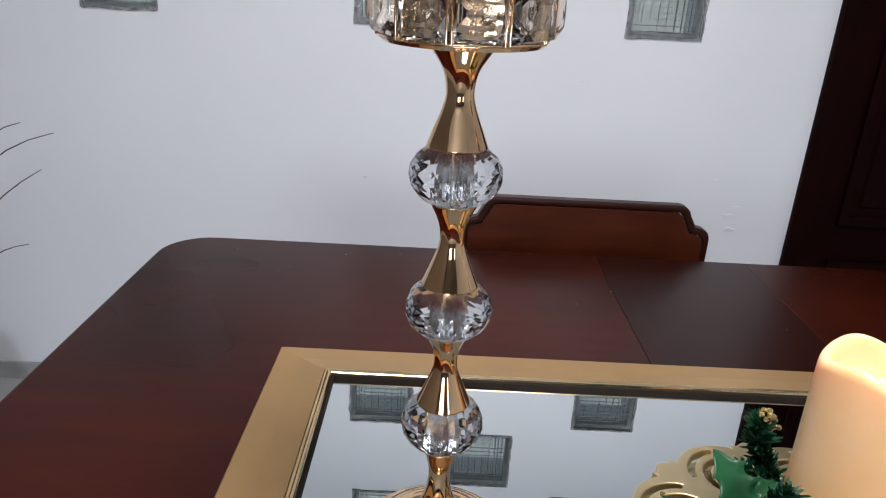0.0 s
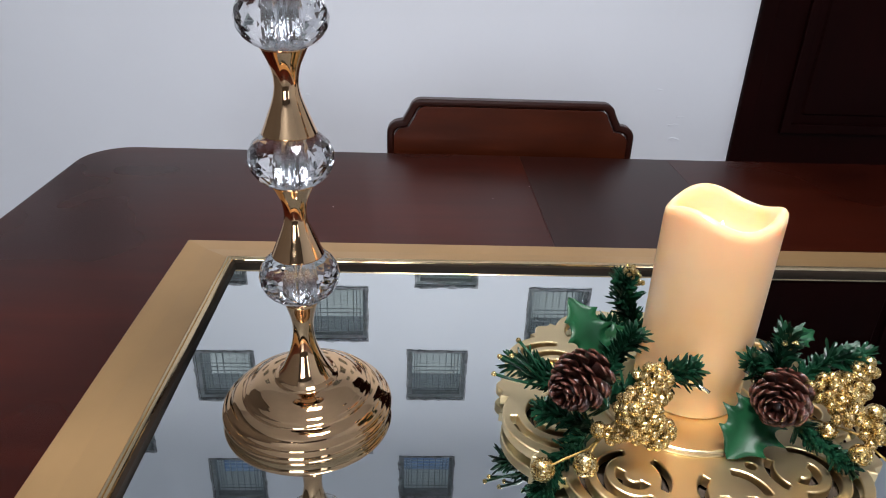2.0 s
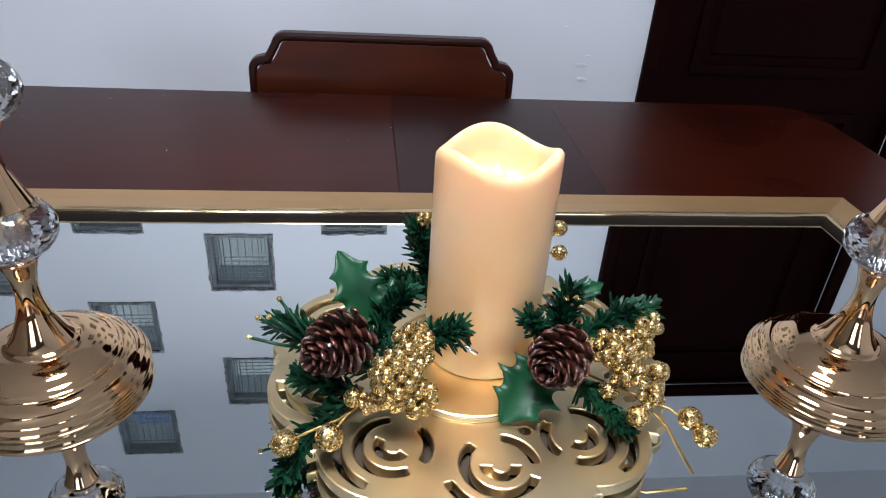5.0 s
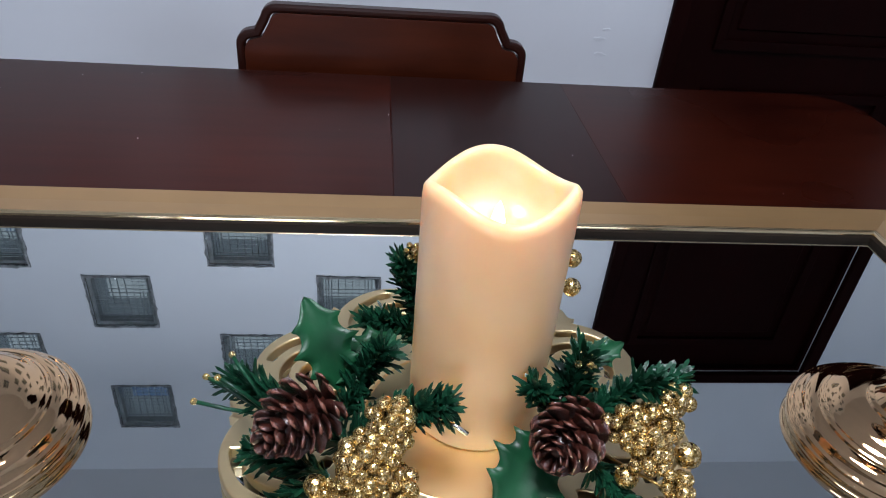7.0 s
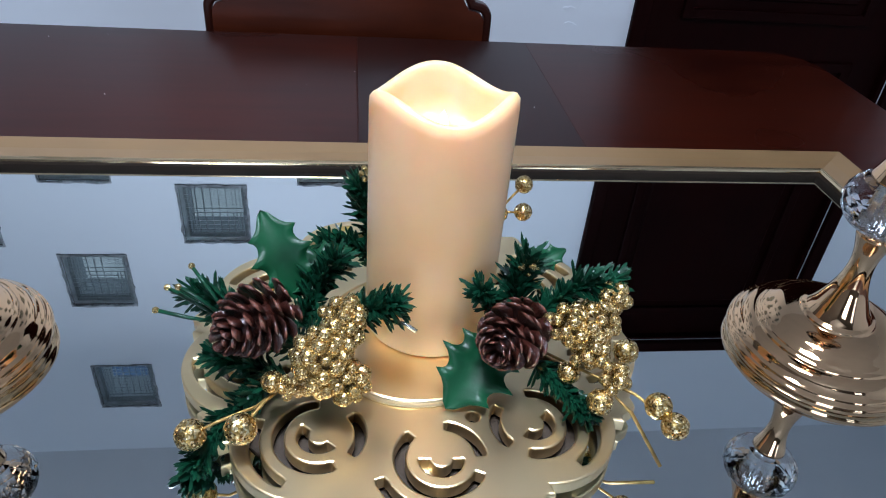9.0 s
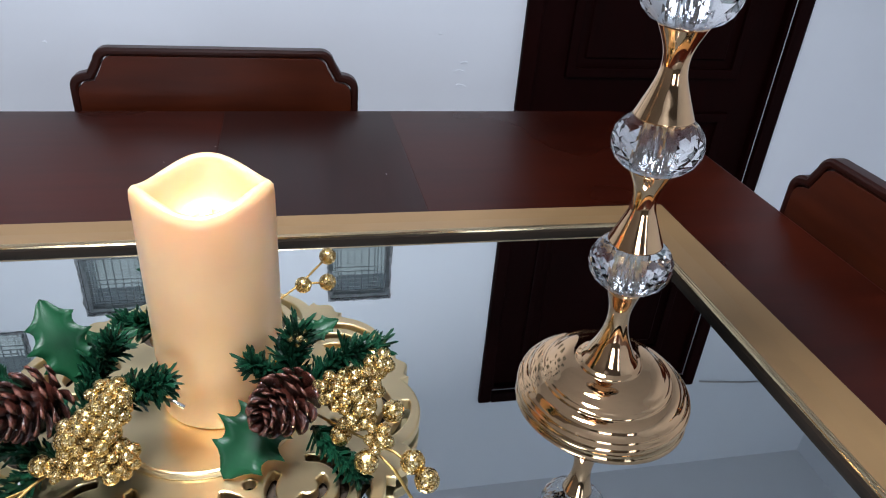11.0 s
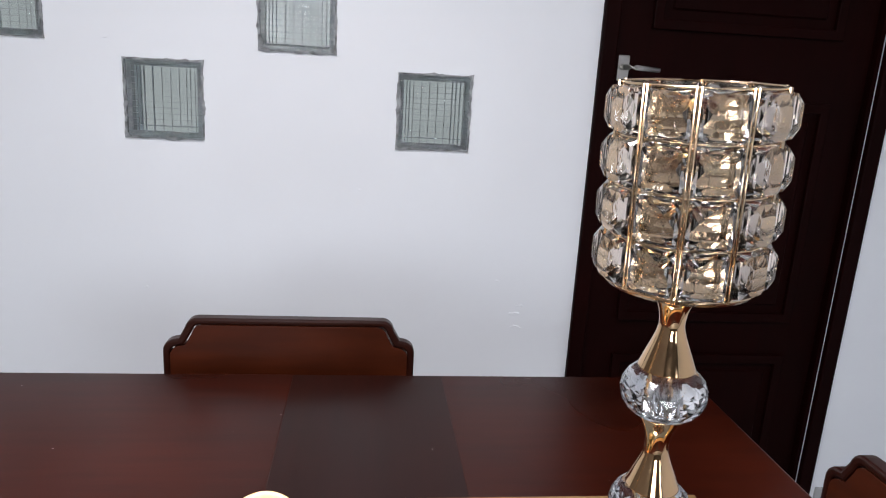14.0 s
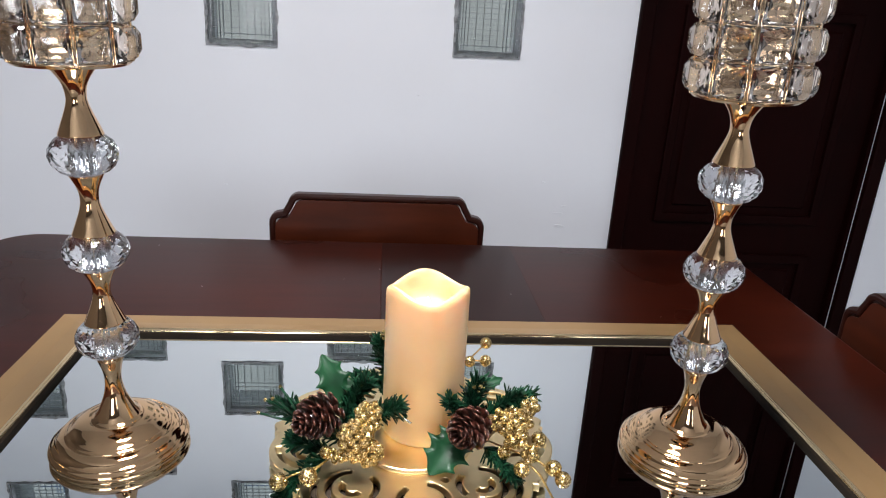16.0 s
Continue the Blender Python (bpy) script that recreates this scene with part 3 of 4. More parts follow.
def cut_crystal(w, h, d):
    """Rectangular crystal with a table facet and bevelled facets on both sides."""
    bm = bmesh.new()
    c = 0.15

    def ring(f, y):
        a, b = w / 2 * f, h / 2 * f
        ca, cb = c * w / 2 * f, c * h / 2 * f
        return [bm.verts.new((x, y, z)) for x, z in ((a - ca, -b), (a, -b + cb), (a, b - cb), (a - ca, b), (-a + ca, b), (-a, b - cb), (-a, -b + cb), (-a + ca, -b))]
    girdle, crown, back, deep = ring(1, 0), ring(0.86, -d * 0.34), ring(0.82, d * 0.22), ring(0.46, d * 0.46)
    star, under = [], []
    for k in range(8):
        p = (crown[k].co + crown[(k + 1) % 8].co) / 2
        star.append(bm.verts.new((p.x * 0.56, -d * 0.58, p.z * 0.56)))
        p = (back[k].co + back[(k + 1) % 8].co) / 2
        under.append(bm.verts.new((p.x * 0.80, d * 0.40, p.z * 0.80)))
    tip = bm.verts.new((0, d * 0.62, 0))
    front = bm.verts.new((0, -d * 0.60, 0))
    for k in range(8):
        q = (k + 1) % 8
        bm.faces.new((girdle[k], girdle[q], crown[q], crown[k]))
        bm.faces.new((crown[k], crown[q], star[k]))
        bm.faces.new((crown[q], star[q], star[k]))
        bm.faces.new((star[k], star[q], front))
        bm.faces.new((girdle[q], girdle[k], back[k], back[q]))
        bm.faces.new((back[q], back[k], under[k]))
        bm.faces.new((back[q], under[k], under[q]))
        bm.faces.new((under[k], deep[q], under[q]))
        bm.faces.new((under[k], deep[k], deep[q]))
        bm.faces.new((deep[q], deep[k], tip))
    return bm


def candlestick():
    root = thing("candlestick", Matrix(), "tall rose-gold candlestick with clear crystal beads and crystal cup", "candlestick", "pair of candlesticks on the mirror")
    z = lambda v: v - MIRROR_Z
    base = [(0, 0), (0.0610, 0), (0.0622, 0.0010), (0.0612, 0.0020), (0.0634, 0.0026), (0.0650, 0.0044), (0.0656, 0.0068), (0.0650, 0.0090), (0.0636, 0.0106), (0.0618, 0.0112), (0.0617, 0.0122),
            (0.0608, 0.0132), (0.0596, 0.0136), (0.0588, 0.0146), (0.0580, 0.0154)]
    base += smooth_profile([(0.0574, 0.0162), (0.0562, 0.0180), (0.0542, 0.0196), (0.0516, 0.0207), (0.0492, 0.0213)], 6)
    base += [(0.0490, 0.0224),
            (0.0482, 0.0234), (0.0469, 0.0236), (0.0464, 0.0246), (0.0454, 0.0255), (0.0442, 0.0261), (0.0435, 0.0266)]
    base += smooth_profile([(0.0428, 0.0271), (0.0412, 0.0284), (0.0384, 0.0304), (0.0340, 0.0323), (0.0290, 0.0335), (0.0242, 0.0341)], 6)
    base += [(0.0238, 0.0354), (0.0229, 0.0365), (0.0210, 0.0368)]
    base += smooth_profile([(0.0205, 0.0376), (0.0165, 0.0445), (0.0105, 0.0590), (0.0078, 0.0735), (0.0085, 0.0860), (0.0125, 0.1012)], 5)
    base += [(0, 0.1012)]
    part("foot", lathe(base, 72), M_STICK, root, smooth=True)
    centres = [z(0.903), z(0.991), z(1.080)]
    bead_mesh = mesh_of(faceted_bead(0.0285, 0.037), "crystal_bead", M_BEAD)
    rod_bm = bmesh.new()
    ends = [[rod_bm.verts.new(((0.0082 if k % 2 else 0.0062) * math.cos(k * math.pi / 12), (0.0082 if k % 2 else 0.0062) * math.sin(k * math.pi / 12), zz)) for k in range(24)] for zz in (-0.0183, 0.0183)]
    for k in range(24):
        rod_bm.faces.new((ends[0][k], ends[0][(k + 1) % 24], ends[1][(k + 1) % 24], ends[1][k]))
    rod_bm.faces.new(ends[0][::-1])
    rod_bm.faces.new(ends[1])
    rod = mesh_of(rod_bm, "rod", M_SILVER)
    for k, c in enumerate(centres):
        b = part("crystal_bead", bead_mesh, M_BEAD, root, "faceted clear crystal bead", m=pose(0, 0, c, 0, 0, 11 * k))
        part("rod", rod, M_SILVER, b, "ribbed silver core")
    for a, b in ((centres[0], centres[1]), (centres[1], centres[2])):
        lo, hi = a + 0.0172, b - 0.0172
        g = hi - lo
        part("spindle", lathe([(0, lo)] + smooth_profile([(0.0182, lo), (0.0150, lo + g * 0.14), (0.0092, lo + g * 0.42), (0.0078, lo + g * 0.60), (0.0095, lo + g * 0.78), (0.0150, hi)], 6) + [(0, hi)], 48),
             M_STICK, root, smooth=True)
    lo, hi = centres[2] + 0.0172, z(1.154)
    g = hi - lo
    part("spindle", lathe([(0, lo)] + smooth_profile([(0.0185, lo), (0.0155, lo + g * 0.14), (0.0095, lo + g * 0.42), (0.0083, lo + g * 0.58), (0.0110, lo + g * 0.78), (0.0195, hi)], 6) + [(0, hi)], 48),
         M_STICK, root, smooth=True)
    # the crystal cup
    cup = part("cup_plate", lathe([(0, hi), (0.030, hi), (0.045, hi + 0.002), (0.047, hi + 0.004), (0.045, hi + 0.006), (0, hi + 0.005)], 48), M_CUPGOLD, root, "gold cup plate", smooth=False)
    n, rows, r, pitch = 10, 4, 0.0438, 0.0298
    crystal = mesh_of(cut_crystal(0.0276, 0.0288, 0.0165), "crystal", M_CRYSTAL)
    part("cup_liner", lathe([(0.0345 + 0.0011 * (k % 2), hi + 0.0062 + 0.1148 * k / 26) for k in range(27)] + [(0.0330, hi + 0.121), (0.0325, hi + 0.0062)], 44), M_LINER, root, "ribbed rose-gold inner tube", smooth=False)
    post_bm = bmesh.new()
    for s in (-1, 1):
        tube(post_bm, [(s * 0.0013, 0, 0), (s * 0.0013, 0, rows * pitch + 0.001)], 0.0008, 6)
    post = mesh_of(post_bm, "wire_post", M_CUPGOLD, True)
    z0 = hi + 0.005
    for j in range(n):
        a = 360 * j / n
        turn = pose(0, 0, 0, 0, 0, a)
        part("wire_post", post, M_CUPGOLD, root, m=pose(0, 0, 0, 0, 0, a + 180 / n) @ pose(0, -0.0482, z0))
        for k in range(rows):
            part("crystal", crystal, M_CRYSTAL, root, m=turn @ pose(0, -r - 0.001, z0 + pitch * (k + 0.5)))
    for k in range(rows + 1):
        bm = bmesh.new()
        ring = [(0.0468 * math.cos(2 * math.pi * q / (2 * n)), 0.0468 * math.sin(2 * math.pi * q / (2 * n)), z0 + pitch * k) for q in range(2 * n + 1)]
        tube(bm, ring, 0.0009 if k in (0, rows) else 0.0006, 6)
        part("wire_ring", bm, M_CUPGOLD, root, smooth=True)
    return root


s1 = candlestick()
s1.matrix_basis = pose(0.2635, 0.584, MIRROR_Z, 1.0, -0.2, 0) @ pose(0, 0, 0, 0, 0, 8)
copy_thing(s1, pose(0.8450, 0.573, MIRROR_Z, 2.0, -1.9, 0) @ pose(0, 0, 0, 0, 0, 27))

# ---- openwork candle tray ----
CX, CY = 0.557, 0.580
AX, AY = 0.567, 0.595
TRAY_Z, SEAT_Z = 0.7945, 0.7970


def openwork_tray():
    root = thing("candle_tray", pose(CX, CY, MIRROR_Z), "matte gold openwork candle tray with scrolling cut-outs", "candle tray")
    lobes, lr, R, first = 9, 0.0450, 0.0985, -108
    outline = []
    n = 540
    for k in range(n):
        a = 2 * math.pi * k / n
        best = 0.095
        for j in range(lobes):
            da = a - radians(360 * (j + 0.5) / lobes + first)
            s = R * math.sin(da)
            if abs(s) < lr and math.cos(da) > 0:
                best = max(best, R * math.cos(da) + math.sqrt(lr * lr - s * s))
        for j in range(lobes):
            da = (math.degrees(a) - (360 * j / lobes + first) + 180) % 360 - 180
            if abs(da) < 6.0:
                tip = 0.1385 + 0.0050 * math.cos(radians(da * 180 / 8.0)) ** 2
                best = max(best, tip)
        outline.append((best * math.cos(a), best * math.sin(a)))
    holes_ = []
    for j in range(lobes):
        ang = 360 * (j + 0.5) / lobes + first
        mir = 1 if j % 2 == 0 else -1

        def put(loop):
            t = radians(ang)
            return [(math.cos(t) * (R + x) - math.sin(t) * y * mir, math.sin(t) * (R + x) + math.cos(t) * y * mir) for x, y in loop]
        # scroll cuts round a centre set to one side of the lobe: radius, from, to, half width
        eye_at = (0.0768 * math.cos(math.pi / lobes) - R, 0.0768 * math.sin(math.pi / lobes))
        for r, a0, a1, hw in ((0.0095, 4, 184, 0.0042), (0.0225, 28, 236, 0.0042), (0.0222, -80, 4, 0.0042), (0.0356, 80, 182, 0.0042), (0.0356, 206, 246, 0.0034), (0.0356, -14, 36, 0.0034)):
            run = []
            for th in range(a0, a1 + 1, 6):
                a = radians(th)
                u, v = r * math.sin(a) + 0.0010, r * math.cos(a) + 0.0042
                if (abs(math.degrees(math.atan2(v, R + u))) + math.degrees(hw / (R + u)) < 18.5 and math.hypot(R + u, v) > 0.0685 + hw and math.hypot(u, v) < lr - 0.0030 - hw / 2
                        and math.hypot(u - eye_at[0], v - eye_at[1]) > 0.0068 + hw):
                    run.append((u, v, a))
            m_ = len(run)
            if m_ >= 4:
                hw_ = [hw * min(1, 0.7 + 0.3 * min(k, m_ - 1 - k)) for k in range(m_)]
                holes_.append(put([(u + h * math.sin(a), v + h * math.cos(a)) for (u, v, a), h in zip(run, hw_)]
                                  + [(u - h * math.sin(a), v - h * math.cos(a)) for (u, v, a), h in reversed(list(zip(run, hw_)))]))
        if j % 2 == 0 and j < lobes - 1:
            ta = radians(ang + 180 / lobes)
            holes_.append([(0.0768 * math.cos(ta) + x, 0.0768 * math.sin(ta) + y) for x, y in arc(0, 0, 0.0052, 0, 345, 14)])
    t = 0.0034
    part("openwork_plate", plate("openwork_plate", [outline] + holes_, t, 0.0012, M_TRAY, Matrix.Translation((0, 0, TRAY_Z - MIRROR_Z - t - 0.0012))), M_TRAY, root)
    zt = TRAY_Z - MIRROR_Z
    # added disc: puts the slots' shade under the openwork as colour
    part("slot_shade_disc", lathe([(0, 0.0004), (0.1240, 0.0004), (0.1245, 0.0011), (0.1240, 0.0018), (0, 0.0018)], 64), M_SLOT_SHADE, root, "added dark brown disc that gives the openwork slots their shade")
    zs = SEAT_Z - MIRROR_Z
    part("candle_seat", lathe([(0.050, zt - 0.004), (0.0640, zt + 0.0003), (0.0644, zt + 0.0012), (0.0636, zt + 0.0020), (0.0622, zt + 0.0021), (0.0616, zt + 0.0030), (0.0606, zt + 0.0036), (0.0596, zt + 0.0032), (0.0590, zs), (0, zs)], 80),
         M_TRAY, root, "round raised candle seat")
    for k in range(6):
        a = radians(60 * k - 90)
        part("tray_foot", lathe([(0, 0), (0.006, 0), (0.008, 0.0015), (0.007, 0.003), (0.009, zt - 0.0078), (0, zt - 0.0078)], 14), M_TRAY, root, smooth=True, m=pose(0.100 * math.cos(a), 0.100 * math.sin(a), 0))
    return root


openwork_tray()

# ---- candle ----
CANDLE_Z0, CANDLE_TOP, CR = SEAT_Z, 0.957, 0.0413
candle = thing("pillar_candle", pose(AX, AY, CANDLE_Z0), "ivory flameless pillar candle with a wavy melted rim", "candle")
H = CANDLE_TOP - CANDLE_Z0


def wavy(a, r, zz):
    if zz < H * 0.6:
        return 0
    k = min(1, (zz - H * 0.6) / (H * 0.3))
    return k * (0.0048 * math.cos(3 * (a - radians(92))) - 0.0015 * math.cos(a - radians(92))) * (1 if r > 0.02 else 0.35)


prof = [(0, 0), (CR - 0.002, 0), (CR, 0.002), (CR, H * 0.3), (CR, H * 0.6), (CR, H * 0.8), (CR, H - 0.008), (CR - 0.0005, H - 0.003), (CR - 0.0025, H - 0.0005), (CR - 0.0045, H),
        (CR - 0.0065, H - 0.0015), (CR - 0.008, H - 0.006), (CR - 0.010, H - 0.016), (CR - 0.015, H - 0.026), (0.012, H - 0.031), (0, H - 0.032)]
part("wax_body", lathe(prof, 72, wavy), M_WAX, candle, smooth=True)
part("led_flame", lathe([(0, H - 0.0315), (0.003, H - 0.030), (0.0042, H - 0.024), (0.0025, H - 0.016), (0, H - 0.011)], 16), M_FLAME, candle, "small glowing plastic flame", smooth=True)

# ---- picks of pine, cones, berries and holly round the candle ----
BERRY_BM = bmesh.new()
bmesh.ops.create_icosphere(BERRY_BM, subdivisions=3, radius=1)
for v in BERRY_BM.verts:
    v.co *= 1 + 0.06 * noise.noise(v.co * 6)
BERRY = mesh_of(BERRY_BM, "berry", M_BERRY, False)


def cone_scale():
    bm = bmesh.new()
    rows = []
    for y, w, z, t in ((0, 0.18, 0, 0.10), (0.45, 0.36, 0.05, 0.10), (0.8, 0.48, 0.16, 0.13), (1.0, 0.34, 0.30, 0.14), (1.08, 0.08, 0.34, 0.10)):
        rows.append([bm.verts.new((-w, y, z + t * 0.2)), bm.verts.new((0, y, z + t)), bm.verts.new((w, y, z + t * 0.2)), bm.verts.new((0, y, z - t * 0.6))])
    for i, (a, b) in enumerate(zip(rows, rows[1:])):
        for k in range(4):
            f = bm.faces.new((a[k], a[(k + 1) % 4], b[(k + 1) % 4], b[k]))
            f.material_index = 1 if i >= 3 else 0
    f = bm.faces.new(rows[-1])
    f.material_index = 1
    bm.faces.new(rows[0][::-1])
    return bm


SCALE = mesh_of(cone_scale(), "scale", [M_CONE, M_CONE_TIP], True)


def pinecone(parent, at, axis, r, length, seed):
    rnd = random.Random(seed)
    base = Matrix.Translation(at) @ Vector(axis).to_track_quat("Z", "Y").to_matrix().to_4x4()
    core = part("pinecone", lathe([(0, -length * 0.5), (r * 0.45, -length * 0.35), (r * 0.55, 0), (r * 0.35, length * 0.3), (0, length * 0.5)], 12), M_CONE, parent, "brown pinecone with frosted scale tips", smooth=True, m=base)
    n = 66
    for i in range(n):
        u = i / (n - 1)
        a = i * 137.5
        zz = -length * 0.46 + length * 0.92 * u
        rad = r * (0.55 + 0.6 * math.sin(math.pi * min(1, 0.12 + u * 0.86)) ** 0.8) * (1 - 0.35 * u)
        s = (rad * 0.60) * rnd.uniform(0.9, 1.12) + 0.0026
        tilt = -10 + 62 * u + rnd.uniform(-6, 6)
        m = pose(0, 0, zz, 0, 0, a) @ pose(0, rad * 0.32, 0, tilt) @ Matrix.Diagonal((s * 0.92, s, s * 0.8, 1))
        part("scale", SCALE, None, core, m=m)


def berry(parent, at, r):
    return part("berry", BERRY, None, parent, m=Matrix.Translation(at) @ pose(0, 0, 0, (at[0] * 9000) % 360, (at[1] * 7000) % 360) @ Matrix.Diagonal((r, r, r, 1)))


def cluster(parent, at, radius, n, r, seed):
    """A clump of small glitter berries on a ball."""
    rnd = random.Random(seed)
    for i in range(n):
        u = 1 - 2 * (i + 0.5) / n
        a = i * 2.39996
        d = Vector((math.sqrt(1 - u * u) * math.cos(a), math.sqrt(1 - u * u) * math.sin(a), u))
        berry(parent, Vector(at) + d * radius * rnd.uniform(0.82, 1.12), r * rnd.uniform(0.8, 1.2))


def sprig(parent, pts, needle, density, seed, width=0.0007):
    """A bent stem set round with thin needles."""
    rnd = random.Random(seed)
    bm = bmesh.new()
    tube(bm, pts, 0.0011, 5)
    pts = [Vector(p) for p in pts]
    length = sum((b - a).length for a, b in zip(pts, pts[1:]))
    n = int(length * density * 1.45)
    for i in range(n):
        f = (i + rnd.random()) / n * (len(pts) - 1)
        k = min(int(f), len(pts) - 2)
        p = pts[k].lerp(pts[k + 1], f - k)
        d = (pts[k + 1] - pts[k]).normalized()
        side = d.orthogonal().normalized()
        side.rotate(Matrix.Rotation(rnd.uniform(0, 2 * math.pi), 3, d))
        way = (d * rnd.uniform(0.25, 1.9) + side * rnd.uniform(0.7, 1.1)).normalized()
        ln = needle * rnd.uniform(0.38, 0.86)
        w = way.orthogonal().normalized() * width * rnd.uniform(0.8, 1.3)
        w2 = way.cross(w)
        bend = side * ln * rnd.uniform(-0.2, 0.2)
        ring0 = [bm.verts.new(p + w), bm.verts.new(p - w * 0.5 + w2 * 0.87), bm.verts.new(p - w * 0.5 - w2 * 0.87)]
        q = p + way * ln * 0.86 + bend
        ring1 = [bm.verts.new(q + w), bm.verts.new(q - w * 0.5 + w2 * 0.87), bm.verts.new(q - w * 0.5 - w2 * 0.87)]
        tip = bm.verts.new(p + way * ln + bend * 1.25)
        for c in range(3):
            bm.faces.new((ring0[c], ring0[(c + 1) % 3], ring1[(c + 1) % 3], ring1[c]))
            bm.faces.new((ring1[c], ring1[(c + 1) % 3], tip))
    return part("pine_sprig", bm, M_NEEDLE, parent, "green artificial pine sprig")


def holly(parent, at, along, up, length, width, curl=0.25):
    """A spiny holly leaf with a folded midrib and some thickness."""
    y = Vector(along).normalized()
    x = y.cross(Vector(up)).normalized()
    z = x.cross(y)
    bm = bmesh.new()
    n = 24
    rows = []
    for i in range(n + 1):
        u = i / n
        body = math.sin(math.pi * min(1, 0.04 + u * 0.96)) ** 0.75
        spine = abs(((u * 4.0) % 1) - 0.5) * 2
        w = width / 2 * body * (0.74 + 0.42 * spine ** 2.6)
        if i == n:
            w = 0.0002
        lift = curl * length * (u - 0.3) ** 2
        row = []
        for s in (-1, -0.5, 0, 0.5, 1):
            fold = abs(s) * w * 0.35 + (0.0012 * spine if abs(s) == 1 else 0)
            row.append(Vector(at) + y * (u * length) + x * (s * w) + z * (fold - lift))
        rows.append(row)
    tops = [[bm.verts.new(p) for p in r] for r in rows]
    bots = [[bm.verts.new(p - z * 0.0007) for p in r] for r in rows]
    for sheet in (tops, bots):
        for a, b in zip(sheet, sheet[1:]):
            for k in range(4):
                bm.faces.new((a[k], a[k + 1], b[k + 1], b[k]))
    for k in (0, 4):
        for i in range(n):
            bm.faces.new((tops[i][k], tops[i + 1][k], bots[i + 1][k], bots[i][k]))
    return part("holly_leaf", bm, M_HOLLY, parent, "glossy green holly leaf", smooth=True)


def stem(parent, pts, r=0.0009, mat=None):
    bm = bmesh.new()
    tube(bm, pts, r, 6)
    part("wire_stem", bm, mat or M_TWIG, parent, smooth=True)


GROUP = "decorative picks round the candle"
left = thing("christmas_pick", Matrix(), "pinecone, gold glitter berries, holly and pine pick on the tray", "decoration", GROUP)
pinecone(left, (0.463, 0.540, 0.843), (-0.62, -0.72, 0.02), 0.0200, 0.041, 3)
for p, rr, n, s in (((0.5120, 0.528, 0.851), 0.0105, 32, 1), ((0.4990, 0.517, 0.838), 0.0120, 40, 2), ((0.5135, 0.512, 0.823), 0.0092, 26, 3), ((0.500, 0.512, 0.825), 0.0085, 20, 4), ((0.5085, 0.521, 0.843), 0.0085, 18, 6)):
    cluster(left, p, rr * 1.05, int(n * 0.85), 0.0043, s)
berry(left, (0.474, 0.513, 0.822), 0.0062)
cluster(left, (0.484, 0.510, 0.820), 0.006, 10, 0.0030, 7)
berry(left, (0.433, 0.492, 0.806), 0.0085)
berry(left, (0.460, 0.487, 0.815), 0.0085)
stem(left, [(0.433, 0.492, 0.806), (0.447, 0.495, 0.812), (0.466, 0.505, 0.812), (0.49, 0.53, 0.815)])
stem(left, [(0.460, 0.487, 0.815), (0.470, 0.505, 0.815), (0.49, 0.53, 0.815)])
sprig(left, [(0.49, 0.545, 0.815), (0.455, 0.565, 0.826), (0.425, 0.580, 0.830)], 0.0224, 3936, 11, 0.00105)
sprig(left, [(0.49, 0.545, 0.82), (0.515, 0.540, 0.845), (0.540, 0.535, 0.858)], 0.0190, 5775, 12, 0.00105)
sprig(left, [(0.485, 0.560, 0.82), (0.498, 0.572, 0.845), (0.508, 0.570, 0.862)], 0.0190, 5250, 13, 0.00105)
sprig(left, [(0.47, 0.525, 0.808), (0.445, 0.505, 0.797), (0.432, 0.488, 0.784)], 0.0179, 4461, 14, 0.00105)
sprig(left, [(0.48, 0.53, 0.808), (0.455, 0.535, 0.815), (0.440, 0.540, 0.818)], 0.0179, 4461, 15, 0.00105)
holly(left, (0.486, 0.570, 0.835), (-0.35, 0.35, 0.75), (0.3, -0.9, 0.3), 0.056, 0.034)
holly(left, (0.478, 0.572, 0.838), (0.55, 0.35, 0.25), (0.0, -0.5, 0.85), 0.048, 0.028)

stub = bmesh.new()
tube(stub, [(0.536, 0.534, 0.846), (0.546, 0.529, 0.848), (0.552, 0.526, 0.845)], 0.0013, 8)
part("wire_stub", stub, M_SILVER, left, "bare silvery wire end", smooth=True)
for k_, (tx, ty, tz) in enumerate(((0.418, 0.566, 0.846), (0.410, 0.572, 0.841), (0.424, 0.578, 0.852), (0.405, 0.560, 0.834))):
    stem(left, [(0.448, 0.560, 0.822), ((tx + 0.448) / 2 - 0.004, (ty + 0.56) / 2, tz - 0.006), (tx, ty, tz)], 0.0012, M_NEEDLE)
    berry(left, (tx, ty, tz), 0.0020)

right = thing("christmas_pick", Matrix(), "pinecone with dense gold berries and a drooping holly leaf", "decoration", GROUP)
pinecone(right, (0.607, 0.531, 0.836), (-0.55, -0.80, 0.20), 0.0196, 0.038, 5)
for p, rr, n, s in (((0.640, 0.531, 0.844), 0.0095, 22, 21), ((0.655, 0.530, 0.846), 0.0100, 24, 22), ((0.652, 0.522, 0.833), 0.0090, 20, 23), ((0.667, 0.540, 0.856), 0.0062, 12, 24), ((0.664, 0.507, 0.825), 0.0062, 10, 25)):
    cluster(right, p, rr * 1.05, int(n * 0.95), 0.0041, s)
for p, r in (((0.642, 0.520, 0.817), 0.0068), ((0.675, 0.524, 0.829), 0.0075), ((0.681, 0.484, 0.826), 0.0075), ((0.688, 0.474, 0.821), 0.0075), ((0.656, 0.501, 0.812), 0.0078)):
    berry(right, p, r)
